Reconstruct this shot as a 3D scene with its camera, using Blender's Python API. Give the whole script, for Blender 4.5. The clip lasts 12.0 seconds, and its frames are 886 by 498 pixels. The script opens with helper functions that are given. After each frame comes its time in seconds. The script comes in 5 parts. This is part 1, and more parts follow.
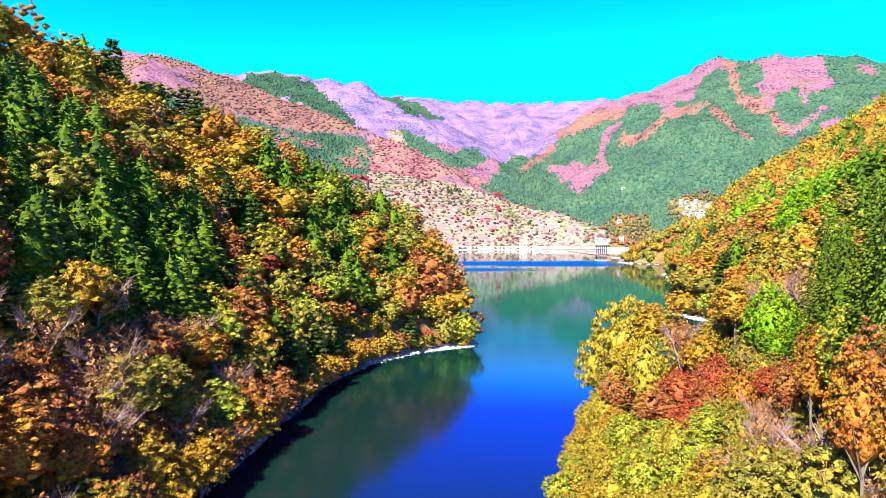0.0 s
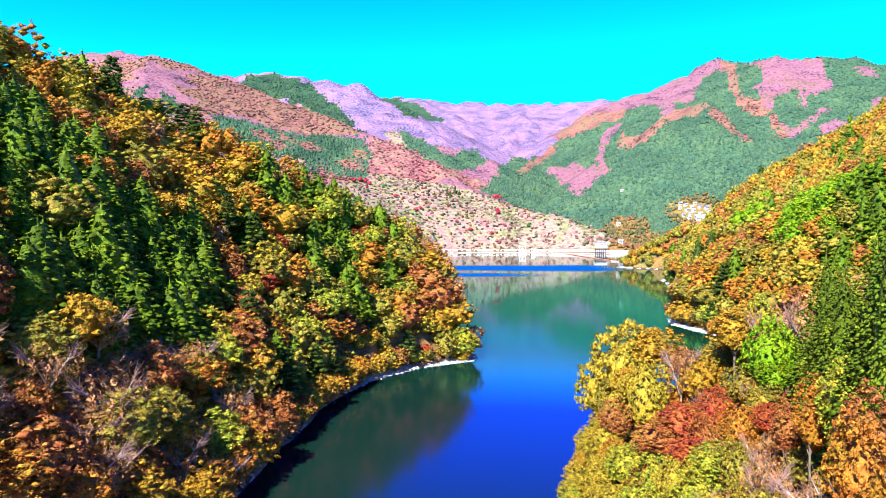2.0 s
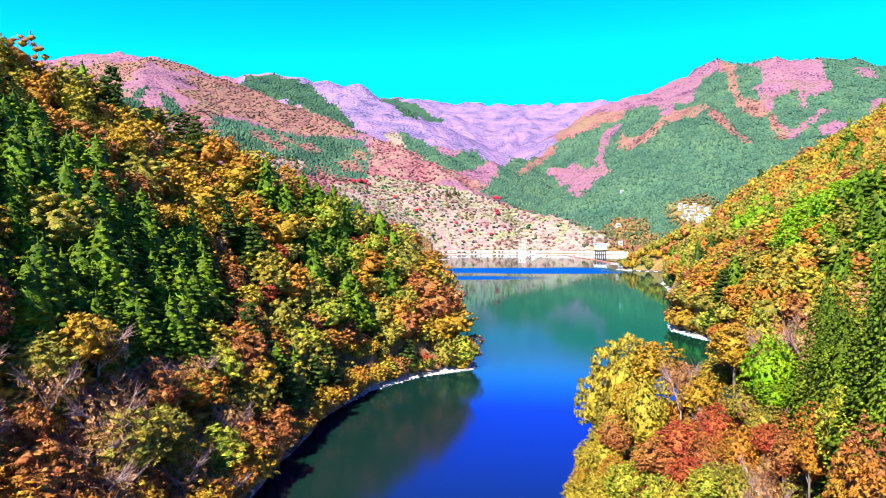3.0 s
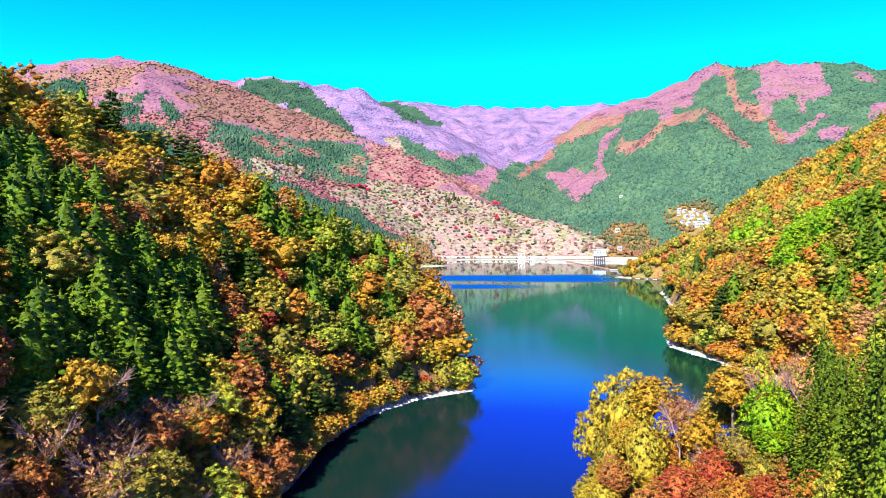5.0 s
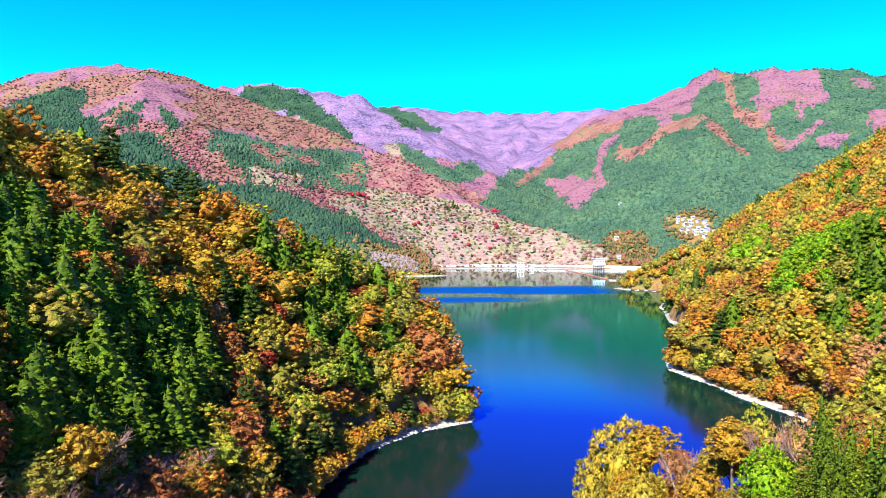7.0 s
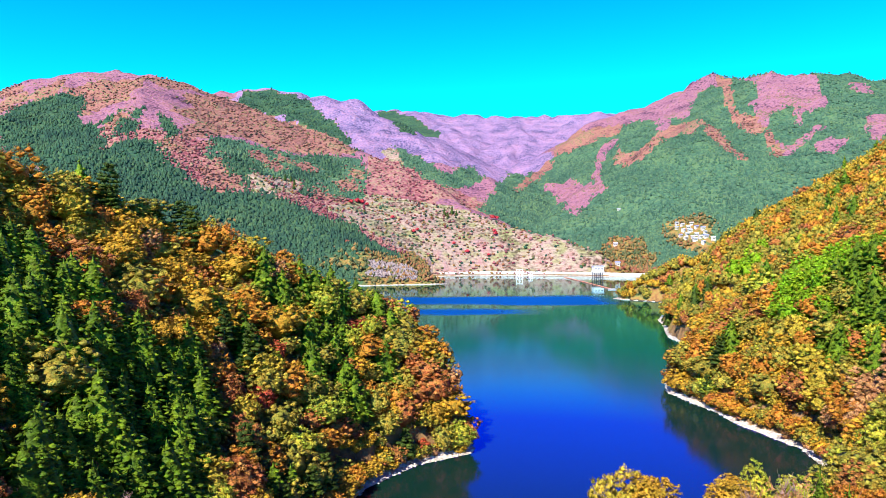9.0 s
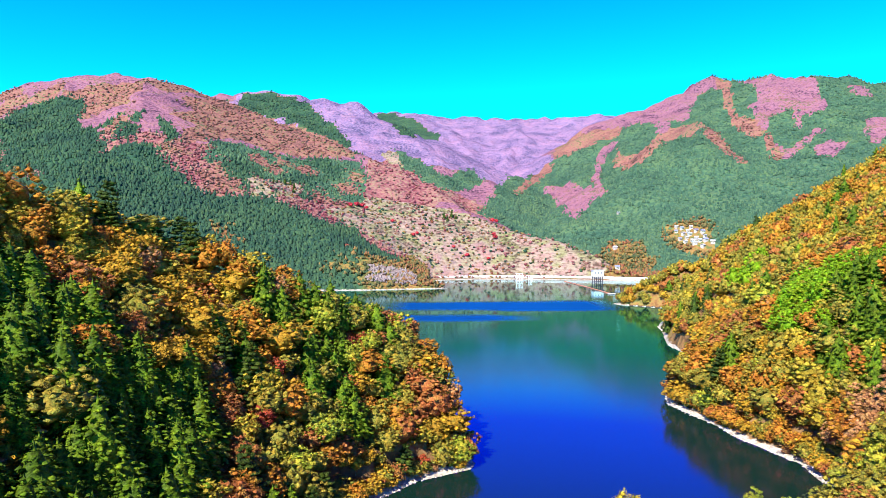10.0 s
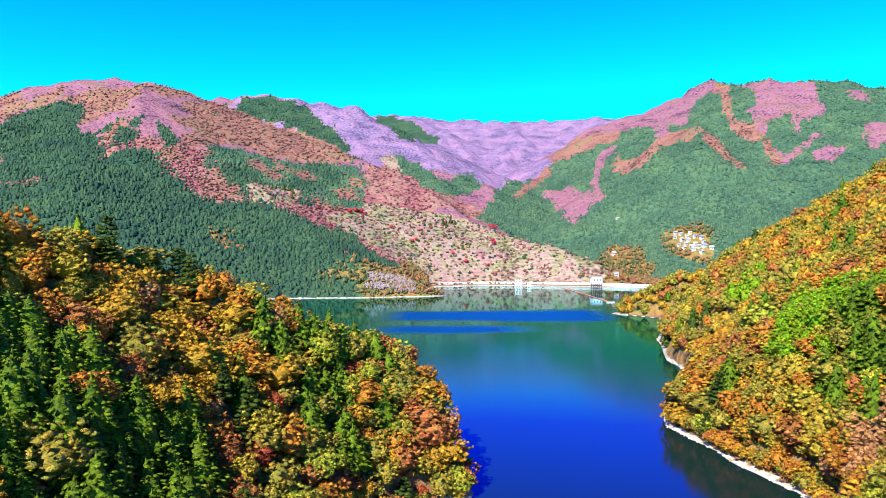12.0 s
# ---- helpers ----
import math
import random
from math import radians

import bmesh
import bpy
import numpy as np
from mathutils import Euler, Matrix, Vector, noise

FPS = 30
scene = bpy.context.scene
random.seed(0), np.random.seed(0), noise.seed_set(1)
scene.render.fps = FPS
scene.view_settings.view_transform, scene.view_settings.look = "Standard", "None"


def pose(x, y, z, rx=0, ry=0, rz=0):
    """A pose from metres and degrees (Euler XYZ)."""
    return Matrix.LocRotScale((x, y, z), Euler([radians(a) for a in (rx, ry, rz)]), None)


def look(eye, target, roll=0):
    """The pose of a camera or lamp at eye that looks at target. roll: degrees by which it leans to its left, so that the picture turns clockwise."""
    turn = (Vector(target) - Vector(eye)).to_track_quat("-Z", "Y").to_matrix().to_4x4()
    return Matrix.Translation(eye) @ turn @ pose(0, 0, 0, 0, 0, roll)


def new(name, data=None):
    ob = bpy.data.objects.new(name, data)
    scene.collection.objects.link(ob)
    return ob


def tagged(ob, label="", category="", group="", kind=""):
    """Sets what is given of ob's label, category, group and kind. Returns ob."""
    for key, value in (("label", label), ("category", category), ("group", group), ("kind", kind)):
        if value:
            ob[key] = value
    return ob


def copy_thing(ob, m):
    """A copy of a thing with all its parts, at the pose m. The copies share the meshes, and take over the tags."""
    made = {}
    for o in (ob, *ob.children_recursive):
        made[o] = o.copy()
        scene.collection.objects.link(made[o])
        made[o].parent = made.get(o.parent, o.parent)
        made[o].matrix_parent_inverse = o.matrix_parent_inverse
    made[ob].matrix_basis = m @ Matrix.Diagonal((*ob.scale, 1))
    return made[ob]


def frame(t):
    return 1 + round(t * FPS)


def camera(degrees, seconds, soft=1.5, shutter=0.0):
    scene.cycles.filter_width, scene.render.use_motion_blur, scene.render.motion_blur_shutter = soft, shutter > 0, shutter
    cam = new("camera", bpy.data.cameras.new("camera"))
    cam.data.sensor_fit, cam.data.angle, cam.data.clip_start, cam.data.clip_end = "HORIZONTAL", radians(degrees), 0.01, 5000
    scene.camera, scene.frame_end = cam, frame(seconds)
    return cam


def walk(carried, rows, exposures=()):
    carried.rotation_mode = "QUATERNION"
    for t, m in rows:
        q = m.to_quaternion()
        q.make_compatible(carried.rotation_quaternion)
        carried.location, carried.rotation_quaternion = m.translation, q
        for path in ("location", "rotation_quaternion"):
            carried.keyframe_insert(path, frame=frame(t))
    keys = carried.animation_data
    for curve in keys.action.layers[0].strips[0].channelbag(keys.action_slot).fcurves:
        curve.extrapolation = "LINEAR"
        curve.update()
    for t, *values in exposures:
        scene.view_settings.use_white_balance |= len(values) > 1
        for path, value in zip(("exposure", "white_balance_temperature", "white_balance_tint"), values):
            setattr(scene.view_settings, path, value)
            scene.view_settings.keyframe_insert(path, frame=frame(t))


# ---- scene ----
cam = camera(67.1, 12.0, 0.7)
METRES, EYE, TILT, LEAN, TURN = 40.0, 33.0, -1.8, 0.0, 0.0
PATH = [
    (0, (0.033, -0.005, 33.021), (0.024, 1.994, 32.962), -0.0),
    (0.5, (0.013, -0.012, 33.915), (0.005, 1.987, 33.856), -0.0),
    (1, (0.0, -0.003, 34.933), (-0.008, 1.996, 34.874), -0.0),
    (1.5, (-0.021, -0.02, 35.976), (-0.028, 1.979, 35.917), 0.0),
    (2, (-0.028, -0.027, 37.035), (-0.035, 1.972, 36.977), 0.0),
    (2.5, (-0.035, -0.003, 38.193), (-0.042, 1.996, 38.135), 0.0),
    (3, (-0.04, 0.012, 39.423), (-0.046, 2.011, 39.365), 0.0),
    (5, (-0.002, 0.011, 44.939), (-0.006, 2.011, 44.887), -0.0),
    (5.5, (0.022, 0.055, 46.713), (0.019, 2.054, 46.664), -0.1),
    (6, (0.014, 0.099, 48.576), (0.012, 2.099, 48.53), -0.1),
    (6.5, (0.02, 0.104, 50.531), (0.018, 2.104, 50.488), -0.1),
    (7, (0.09, 0.057, 52.547), (0.088, 2.056, 52.507), -0.1),
    (9, (0.21, 0.062, 60.803), (0.211, 2.062, 60.769), -0.2),
    (9.5, (0.217, 0.087, 62.713), (0.218, 2.087, 62.681), -0.2),
    (10, (0.183, 0.154, 64.777), (0.185, 2.154, 64.747), -0.2),
    (10.5, (0.182, 0.115, 66.795), (0.185, 2.114, 66.765), -0.2),
    (11, (0.258, 0.139, 68.847), (0.261, 2.138, 68.818), -0.2),
    (11.5, (0.283, 0.069, 70.862), (0.287, 2.069, 70.835), -0.2),
    (12, (0.29, 0.188, 72.91), (0.295, 2.188, 72.884), -0.2),
]
walk(cam, [(t, look(eye, target, roll)) for t, eye, target, roll in PATH], [(0, 1.3), (6.5, 1.02), (12, 0.86)])

# ---- daylight ----
TO_SUN = Vector((-0.34, -0.66, 0.67)).normalized()
world = bpy.data.worlds.new("world")
scene.world = world
world.use_nodes = True
wn, wl = world.node_tree.nodes, world.node_tree.links
sky = wn.new("ShaderNodeTexSky")
sky.sky_type, sky.sun_disc = "NISHITA", False
sky.sun_elevation, sky.sun_rotation = math.asin(TO_SUN.z), math.atan2(TO_SUN.x, TO_SUN.y)
sky.altitude, sky.air_density, sky.dust_density, sky.ozone_density = 600, 1.0, 0.3, 2.0
coord, split = wn.new("ShaderNodeTexCoord"), wn.new("ShaderNodeSeparateXYZ")
wl.new(coord.outputs["Generated"], split.inputs[0])
depth = wn.new("ShaderNodeValToRGB")
depth.color_ramp.elements.new(0.33), depth.color_ramp.elements.new(0.52)
for e, (at, c) in zip(depth.color_ramp.elements, ((0.0, (0.01, 2.0, 1.4)), (0.33, (0.004, 1.05, 2.6)), (0.5, (0.002, 0.16, 1.8)), (1.0, (0.002, 0.03, 0.35)))):
    e.position, e.color = at, (*c, 1)
wl.new(split.outputs[2], depth.inputs[0])
tint = wn.new("ShaderNodeMix")
tint.data_type, tint.blend_type = "RGBA", "MULTIPLY"
tint.inputs[0].default_value = 1.0
wl.new(sky.outputs[0], tint.inputs[6])
wl.new(depth.outputs[0], tint.inputs[7])
wl.new(tint.outputs[2], wn["Background"].inputs[0])
wn["Background"].inputs[1].default_value = 0.098

sun = new("sun", bpy.data.lights.new("sun", "SUN"))
sun.data.energy, sun.data.angle, sun.data.color = 5.7, radians(0.5), (1.0, 0.93, 0.84)
sun.matrix_world = look((0, 0, 300), Vector((0, 0, 300)) - TO_SUN)

# ---- materials ----
def node_material(name):
    m = bpy.data.materials.new(name)
    m.use_nodes = True
    return m, m.node_tree.nodes, m.node_tree.links, m.node_tree.nodes["Principled BSDF"]


def noise_node(n, l, size, detail=4.0, coord="Object"):
    """Noise whose features are about `size` metres."""
    tc = n.new("ShaderNodeTexCoord") if coord == "Object" else n.new("ShaderNodeNewGeometry")
    t = n.new("ShaderNodeTexNoise")
    t.inputs["Scale"].default_value, t.inputs["Detail"].default_value = 1.0 / size, detail
    l.new(tc.outputs["Object" if coord == "Object" else "Position"], t.inputs["Vector"])
    return t.outputs["Fac"]


def ramp(n, l, fac, stops):
    r = n.new("ShaderNodeValToRGB")
    while len(r.color_ramp.elements) < len(stops):
        r.color_ramp.elements.new(0.5)
    for e, (at, c) in zip(r.color_ramp.elements, stops):
        e.position, e.color = at, (*c, 1)
    l.new(fac, r.inputs[0])
    return r.outputs[0]


def blend(n, l, fac, a, b, kind="MIX"):
    m = n.new("ShaderNodeMix")
    m.data_type, m.blend_type = "RGBA", kind
    for value, socket in ((fac, m.inputs[0]), (a, m.inputs[6]), (b, m.inputs[7])):
        if isinstance(value, (int, float)):
            socket.default_value = value
        elif isinstance(value, tuple):
            socket.default_value = (*value, 1)
        else:
            l.new(value, socket)
    return m.outputs[2]


def bump(n, l, b, fac, strength, distance):
    k = n.new("ShaderNodeBump")
    k.inputs["Strength"].default_value, k.inputs["Distance"].default_value = strength, distance
    l.new(fac, k.inputs["Height"])
    l.new(k.outputs[0], b.inputs["Normal"])


def leaf_material(name, a, b, c, through_light=0.16, ragged=True):
    """Leaves: the tree's own tone between a and b, single leaf clumps towards c."""
    m, n, l, bs = node_material(name)
    info, geo = n.new("ShaderNodeObjectInfo"), n.new("ShaderNodeNewGeometry")
    own = n.new("ShaderNodeMath")
    own.operation = "MULTIPLY_ADD"
    l.new(noise_node(n, l, 9, 1, "Position"), own.inputs[0])
    own.inputs[1].default_value = 1.2
    l.new(info.outputs["Random"], own.inputs[2])
    wrap = n.new("ShaderNodeMath")
    wrap.operation = "PINGPONG"
    l.new(own.outputs[0], wrap.inputs[0])
    wrap.inputs[1].default_value = 1.0
    tone = blend(n, l, wrap.outputs[0], a, b)
    spots = ramp(n, l, noise_node(n, l, 1.9, 3), [(0.42, (0, 0, 0)), (0.68, (1, 1, 1))])
    tone = blend(n, l, spots, tone, c)
    value = ramp(n, l, geo.outputs["Random Per Island"], [(0, (0.65, 0.65, 0.65)), (0.5, (1.05, 1.05, 1.05)), (1, (1.45, 1.45, 1.45))])
    tone = blend(n, l, 1.0, tone, value, "MULTIPLY")
    fine = noise_node(n, l, 0.42, 2)
    tone = blend(n, l, 1.0, tone, ramp(n, l, fine, [(0.32, (0.45, 0.45, 0.45)), (0.5, (1, 1, 1)), (0.7, (1.3, 1.3, 1.3))]), "MULTIPLY")
    bump(n, l, bs, fine, 1.0, 0.35)
    l.new(tone, bs.inputs["Base Color"])
    bs.inputs["Roughness"].default_value = 0.6
    bs.inputs["Specular IOR Level"].default_value = 0.12
    if through_light:
        tr, mix = n.new("ShaderNodeBsdfTranslucent"), n.new("ShaderNodeMixShader")
        l.new(tone, tr.inputs[0])
        mix.inputs[0].default_value = through_light
        l.new(bs.outputs[0], mix.inputs[1])
        l.new(tr.outputs[0], mix.inputs[2])
        l.new(mix.outputs[0], n["Material Output"].inputs[0])
    if ragged:
        # sprays are many small leaves with gaps between
        gap, cut = n.new("ShaderNodeBsdfTransparent"), n.new("ShaderNodeMixShader")
        l.new(ramp(n, l, noise_node(n, l, 0.17, 1), [(0.50, (0, 0, 0)), (0.52, (1, 1, 1))]), cut.inputs[0])
        l.new((mix if through_light else bs).outputs[0], cut.inputs[2])
        l.new(gap.outputs[0], cut.inputs[1])
        l.new(cut.outputs[0], n["Material Output"].inputs[0])
    return m


def far_material(name, stops):
    """Distant crowns: each its own tone out of the stops, over a slow drift across the slope."""
    m, n, l, bs = node_material(name)
    geo = n.new("ShaderNodeNewGeometry")
    drift = noise_node(n, l, 90, 3, "Position")
    add = n.new("ShaderNodeMath")
    add.operation = "MULTIPLY_ADD"
    l.new(geo.outputs["Random Per Island"], add.inputs[0])
    add.inputs[1].default_value = 0.6
    shift = n.new("ShaderNodeMath")
    shift.operation = "MULTIPLY_ADD"
    l.new(drift, shift.inputs[0])
    shift.inputs[1].default_value, shift.inputs[2].default_value = 1.3, -0.45
    l.new(shift.outputs[0], add.inputs[2])
    tone = ramp(n, l, add.outputs[0], stops)
    grain = ramp(n, l, noise_node(n, l, 1.3, 2, "Position"), [(0.3, (0.6, 0.6, 0.6)), (0.7, (1.25, 1.25, 1.25))])
    l.new(blend(n, l, 1.0, tone, grain, "MULTIPLY"), bs.inputs["Base Color"])
    bs.inputs["Roughness"].default_value = 0.85
    bs.inputs["Specular IOR Level"].default_value = 0.1
    return m


def ground_material():
    """One sheet of ground: litter, plantations, leafless woods and orchard by the land-cover weights, with bleached gravel at the waterline."""
    m, n, l, bs = node_material("mountain_ground")
    fine, drift = noise_node(n, l, 6.5, 4, "Position"), noise_node(n, l, 70, 6, "Position")
    mixed = n.new("ShaderNodeMath")
    mixed.operation = "MULTIPLY_ADD"
    l.new(fine, mixed.inputs[0])
    mixed.inputs[1].default_value = 2.0
    lower = n.new("ShaderNodeMath")
    lower.operation = "MULTIPLY_ADD"
    l.new(drift, lower.inputs[0])
    lower.inputs[1].default_value, lower.inputs[2].default_value = 1.5, -1.2
    l.new(lower.outputs[0], mixed.inputs[2])
    tone = ramp(n, l, mixed.outputs[0], [(0.2, (0.10, 0.055, 0.025)), (0.8, (0.26, 0.15, 0.06))])
    ragged = n.new("ShaderNodeMath")
    ragged.operation = "MULTIPLY_ADD"
    l.new(noise_node(n, l, 14, 5, "Position"), ragged.inputs[0])
    ragged.inputs[1].default_value, ragged.inputs[2].default_value = 0.8, -0.4
    for layer, stops in COVER_TONES.items():
        at = n.new("ShaderNodeAttribute")
        at.attribute_name = layer
        edge = n.new("ShaderNodeMath")
        edge.operation = "ADD"
        l.new(at.outputs["Fac"], edge.inputs[0])
        l.new(ragged.outputs[0], edge.inputs[1])
        mask = ramp(n, l, edge.outputs[0], [(0.47, (0, 0, 0)), (0.53, (1, 1, 1))])
        own = ramp(n, l, mixed.outputs[0], stops)
        if layer == "orchard":
            own = terraces(n, l, own)
        tone = blend(n, l, mask, tone, own)
    gravel = ramp(n, l, noise_node(n, l, 0.8, 6, "Position"), [(0.3, (0.28, 0.24, 0.19)), (0.7, (0.62, 0.55, 0.46))])
    geo, sep = n.new("ShaderNodeNewGeometry"), n.new("ShaderNodeSeparateXYZ")
    l.new(geo.outputs["Position"], sep.inputs[0])
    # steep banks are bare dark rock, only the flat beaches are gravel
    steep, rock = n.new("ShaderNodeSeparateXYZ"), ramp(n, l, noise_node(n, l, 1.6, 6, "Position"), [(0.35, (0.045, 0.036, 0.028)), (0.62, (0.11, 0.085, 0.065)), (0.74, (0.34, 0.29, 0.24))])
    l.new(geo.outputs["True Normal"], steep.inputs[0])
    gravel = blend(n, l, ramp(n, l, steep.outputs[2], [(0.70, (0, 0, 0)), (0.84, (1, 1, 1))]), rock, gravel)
    wob = n.new("ShaderNodeMath")
    wob.operation = "MULTIPLY_ADD"
    l.new(noise_node(n, l, 3.0, 4, "Position"), wob.inputs[0])
    wob.inputs[1].default_value = 2.6
    l.new(sep.outputs[2], wob.inputs[2])
    dry = n.new("ShaderNodeMapRange")
    l.new(wob.outputs[0], dry.inputs[0])
    dry.inputs[1].default_value, dry.inputs[2].default_value = 2.05, 2.5
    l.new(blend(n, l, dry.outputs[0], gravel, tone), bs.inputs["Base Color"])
    bs.inputs["Roughness"].default_value = 0.95
    bs.inputs["Specular IOR Level"].default_value = 0.1
    bump(n, l, bs, fine, 1.0, 4.0)
    swell = n.new("ShaderNodeBump")
    swell.inputs["Distance"].default_value = 26
    l.new(drift, swell.inputs["Height"])
    l.new(swell.outputs[0], n["Bump"].inputs["Normal"])
    return m


def terraces(n, l, was):
    """Terrace walls that follow the contours, and a patchwork of plots."""
    geo, sep = n.new("ShaderNodeNewGeometry"), n.new("ShaderNodeSeparateXYZ")
    l.new(geo.outputs["Position"], sep.inputs[0])
    lift, step, scale = (n.new("ShaderNodeMath") for _ in range(3))
    lift.operation, step.operation, scale.operation = "MULTIPLY_ADD", "PINGPONG", "DIVIDE"
    l.new(noise_node(n, l, 40, 2, "Position"), lift.inputs[0])
    lift.inputs[1].default_value = 14
    l.new(sep.outputs[2], lift.inputs[2])
    l.new(lift.outputs[0], step.inputs[0])
    step.inputs[1].default_value = 3.2
    l.new(step.outputs[0], scale.inputs[0])
    scale.inputs[1].default_value = 3.2
    bands = ramp(n, l, scale.outputs[0], [(0.1, (0.86, 0.82, 0.80)), (0.35, (1.03, 1.0, 0.98))])
    plots = ramp(n, l, noise_node(n, l, 26, 5, "Position"), [(0.36, (0.95, 0.72, 0.78)), (0.5, (1, 0.97, 0.98)), (0.62, (0.78, 0.92, 0.60))])
    return blend(n, l, 1.0, blend(n, l, 1.0, was, bands, "MULTIPLY"), plots, "MULTIPLY")


def plain(name, a, b, size=1.0, rough=0.8, metal=0.0, relief=0.02):
    m, n, l, bs = node_material(name)
    l.new(ramp(n, l, noise_node(n, l, size, 5), [(0.3, a), (0.7, b)]), bs.inputs["Base Color"])
    bs.inputs["Roughness"].default_value, bs.inputs["Metallic"].default_value = rough, metal
    bump(n, l, bs, noise_node(n, l, size * 0.2, 3), 0.4, relief)
    return m


def water_material():
    """Dark clear water under a mirror whose tint paints the reflected sky: blue where it is looked into and plain where
    it is seen flat.
    """
    m, n, l, bs = node_material("lake_water")
    bs.inputs["Base Color"].default_value = (0.005, 0.028, 0.019, 1)
    bs.inputs["Roughness"].default_value, bs.inputs["Specular IOR Level"].default_value = 0.5, 0.0
    geo = n.new("ShaderNodeNewGeometry")
    # two streaks where a breeze ruffles the lake
    pos, warp = n.new("ShaderNodeSeparateXYZ"), n.new("ShaderNodeMath")
    l.new(geo.outputs["Position"], pos.inputs[0])
    warp.operation = "MULTIPLY_ADD"
    l.new(noise_node(n, l, 110, 3, "Position"), warp.inputs[0])
    warp.inputs[1].default_value = 50
    l.new(pos.outputs[1], warp.inputs[2])
    along_y, along_x = n.new("ShaderNodeMapRange"), n.new("ShaderNodeMapRange")
    l.new(warp.outputs[0], along_y.inputs[0])
    along_y.inputs[1].default_value, along_y.inputs[2].default_value = 500, 1000
    l.new(pos.outputs[0], along_x.inputs[0])
    along_x.inputs[1].default_value, along_x.inputs[2].default_value = -100, 240
    w0, w1 = (0, 0, 0), (1, 1, 1)
    wide_streak = blend(n, l, 1.0, ramp(n, l, along_y.outputs[0], [(0.23, w0), (0.27, w1), (0.40, w1), (0.45, w0)]),
                        ramp(n, l, along_x.outputs[0], [(0.10, w0), (0.2, w1), (0.72, w1), (0.82, w0)]), "MULTIPLY")
    short_streak = blend(n, l, 1.0, ramp(n, l, along_y.outputs[0], [(0.09, w0), (0.12, w1), (0.16, w1), (0.20, w0)]),
                         ramp(n, l, along_x.outputs[0], [(0.10, w0), (0.2, w1), (0.42, w1), (0.55, w0)]), "MULTIPLY")
    gust = blend(n, l, 1.0, wide_streak, short_streak, "ADD")
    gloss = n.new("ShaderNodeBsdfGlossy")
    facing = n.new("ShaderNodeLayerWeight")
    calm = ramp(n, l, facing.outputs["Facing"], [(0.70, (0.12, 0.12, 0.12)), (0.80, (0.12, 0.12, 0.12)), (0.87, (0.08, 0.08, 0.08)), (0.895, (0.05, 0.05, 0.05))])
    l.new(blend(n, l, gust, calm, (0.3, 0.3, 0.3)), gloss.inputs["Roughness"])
    # gloss colour by viewing angle paints the reflection's deep blue, azure and teal
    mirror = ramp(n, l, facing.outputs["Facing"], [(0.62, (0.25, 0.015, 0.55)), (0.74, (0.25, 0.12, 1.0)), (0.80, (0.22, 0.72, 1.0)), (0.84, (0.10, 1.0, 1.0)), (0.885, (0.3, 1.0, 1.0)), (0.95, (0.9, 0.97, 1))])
    # ruffled streaks get a painted blue for the higher sky they reflect
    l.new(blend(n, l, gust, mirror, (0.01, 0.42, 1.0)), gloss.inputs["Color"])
    ripple = n.new("ShaderNodeTexNoise")
    ripple.inputs["Scale"].default_value, ripple.inputs["Detail"].default_value = 0.9, 3
    l.new(geo.outputs["Position"], ripple.inputs["Vector"])
    k = n.new("ShaderNodeBump")
    k.inputs["Distance"].default_value = 0.22
    s = n.new("ShaderNodeMapRange")
    l.new(gust, s.inputs[0])
    s.inputs[3].default_value, s.inputs[4].default_value = 0.012, 1.0
    # a light breeze over the open middle
    breeze = ramp(n, l, facing.outputs["Facing"], [(0.66, w0), (0.80, (0.03, 0.03, 0.03)), (0.855, (0.03, 0.03, 0.03)), (0.885, w0)])
    most = n.new("ShaderNodeMath")
    most.operation = "MAXIMUM"
    l.new(s.outputs[0], most.inputs[0])
    l.new(breeze, most.inputs[1])
    l.new(most.outputs[0], k.inputs["Strength"])
    l.new(ripple.outputs["Fac"], k.inputs["Height"])
    l.new(k.outputs[0], gloss.inputs["Normal"])
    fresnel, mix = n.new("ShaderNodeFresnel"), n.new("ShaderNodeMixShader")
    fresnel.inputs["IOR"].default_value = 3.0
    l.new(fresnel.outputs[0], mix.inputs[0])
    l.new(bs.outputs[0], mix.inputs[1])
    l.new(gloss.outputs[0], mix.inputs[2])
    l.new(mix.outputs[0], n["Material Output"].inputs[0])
    return m


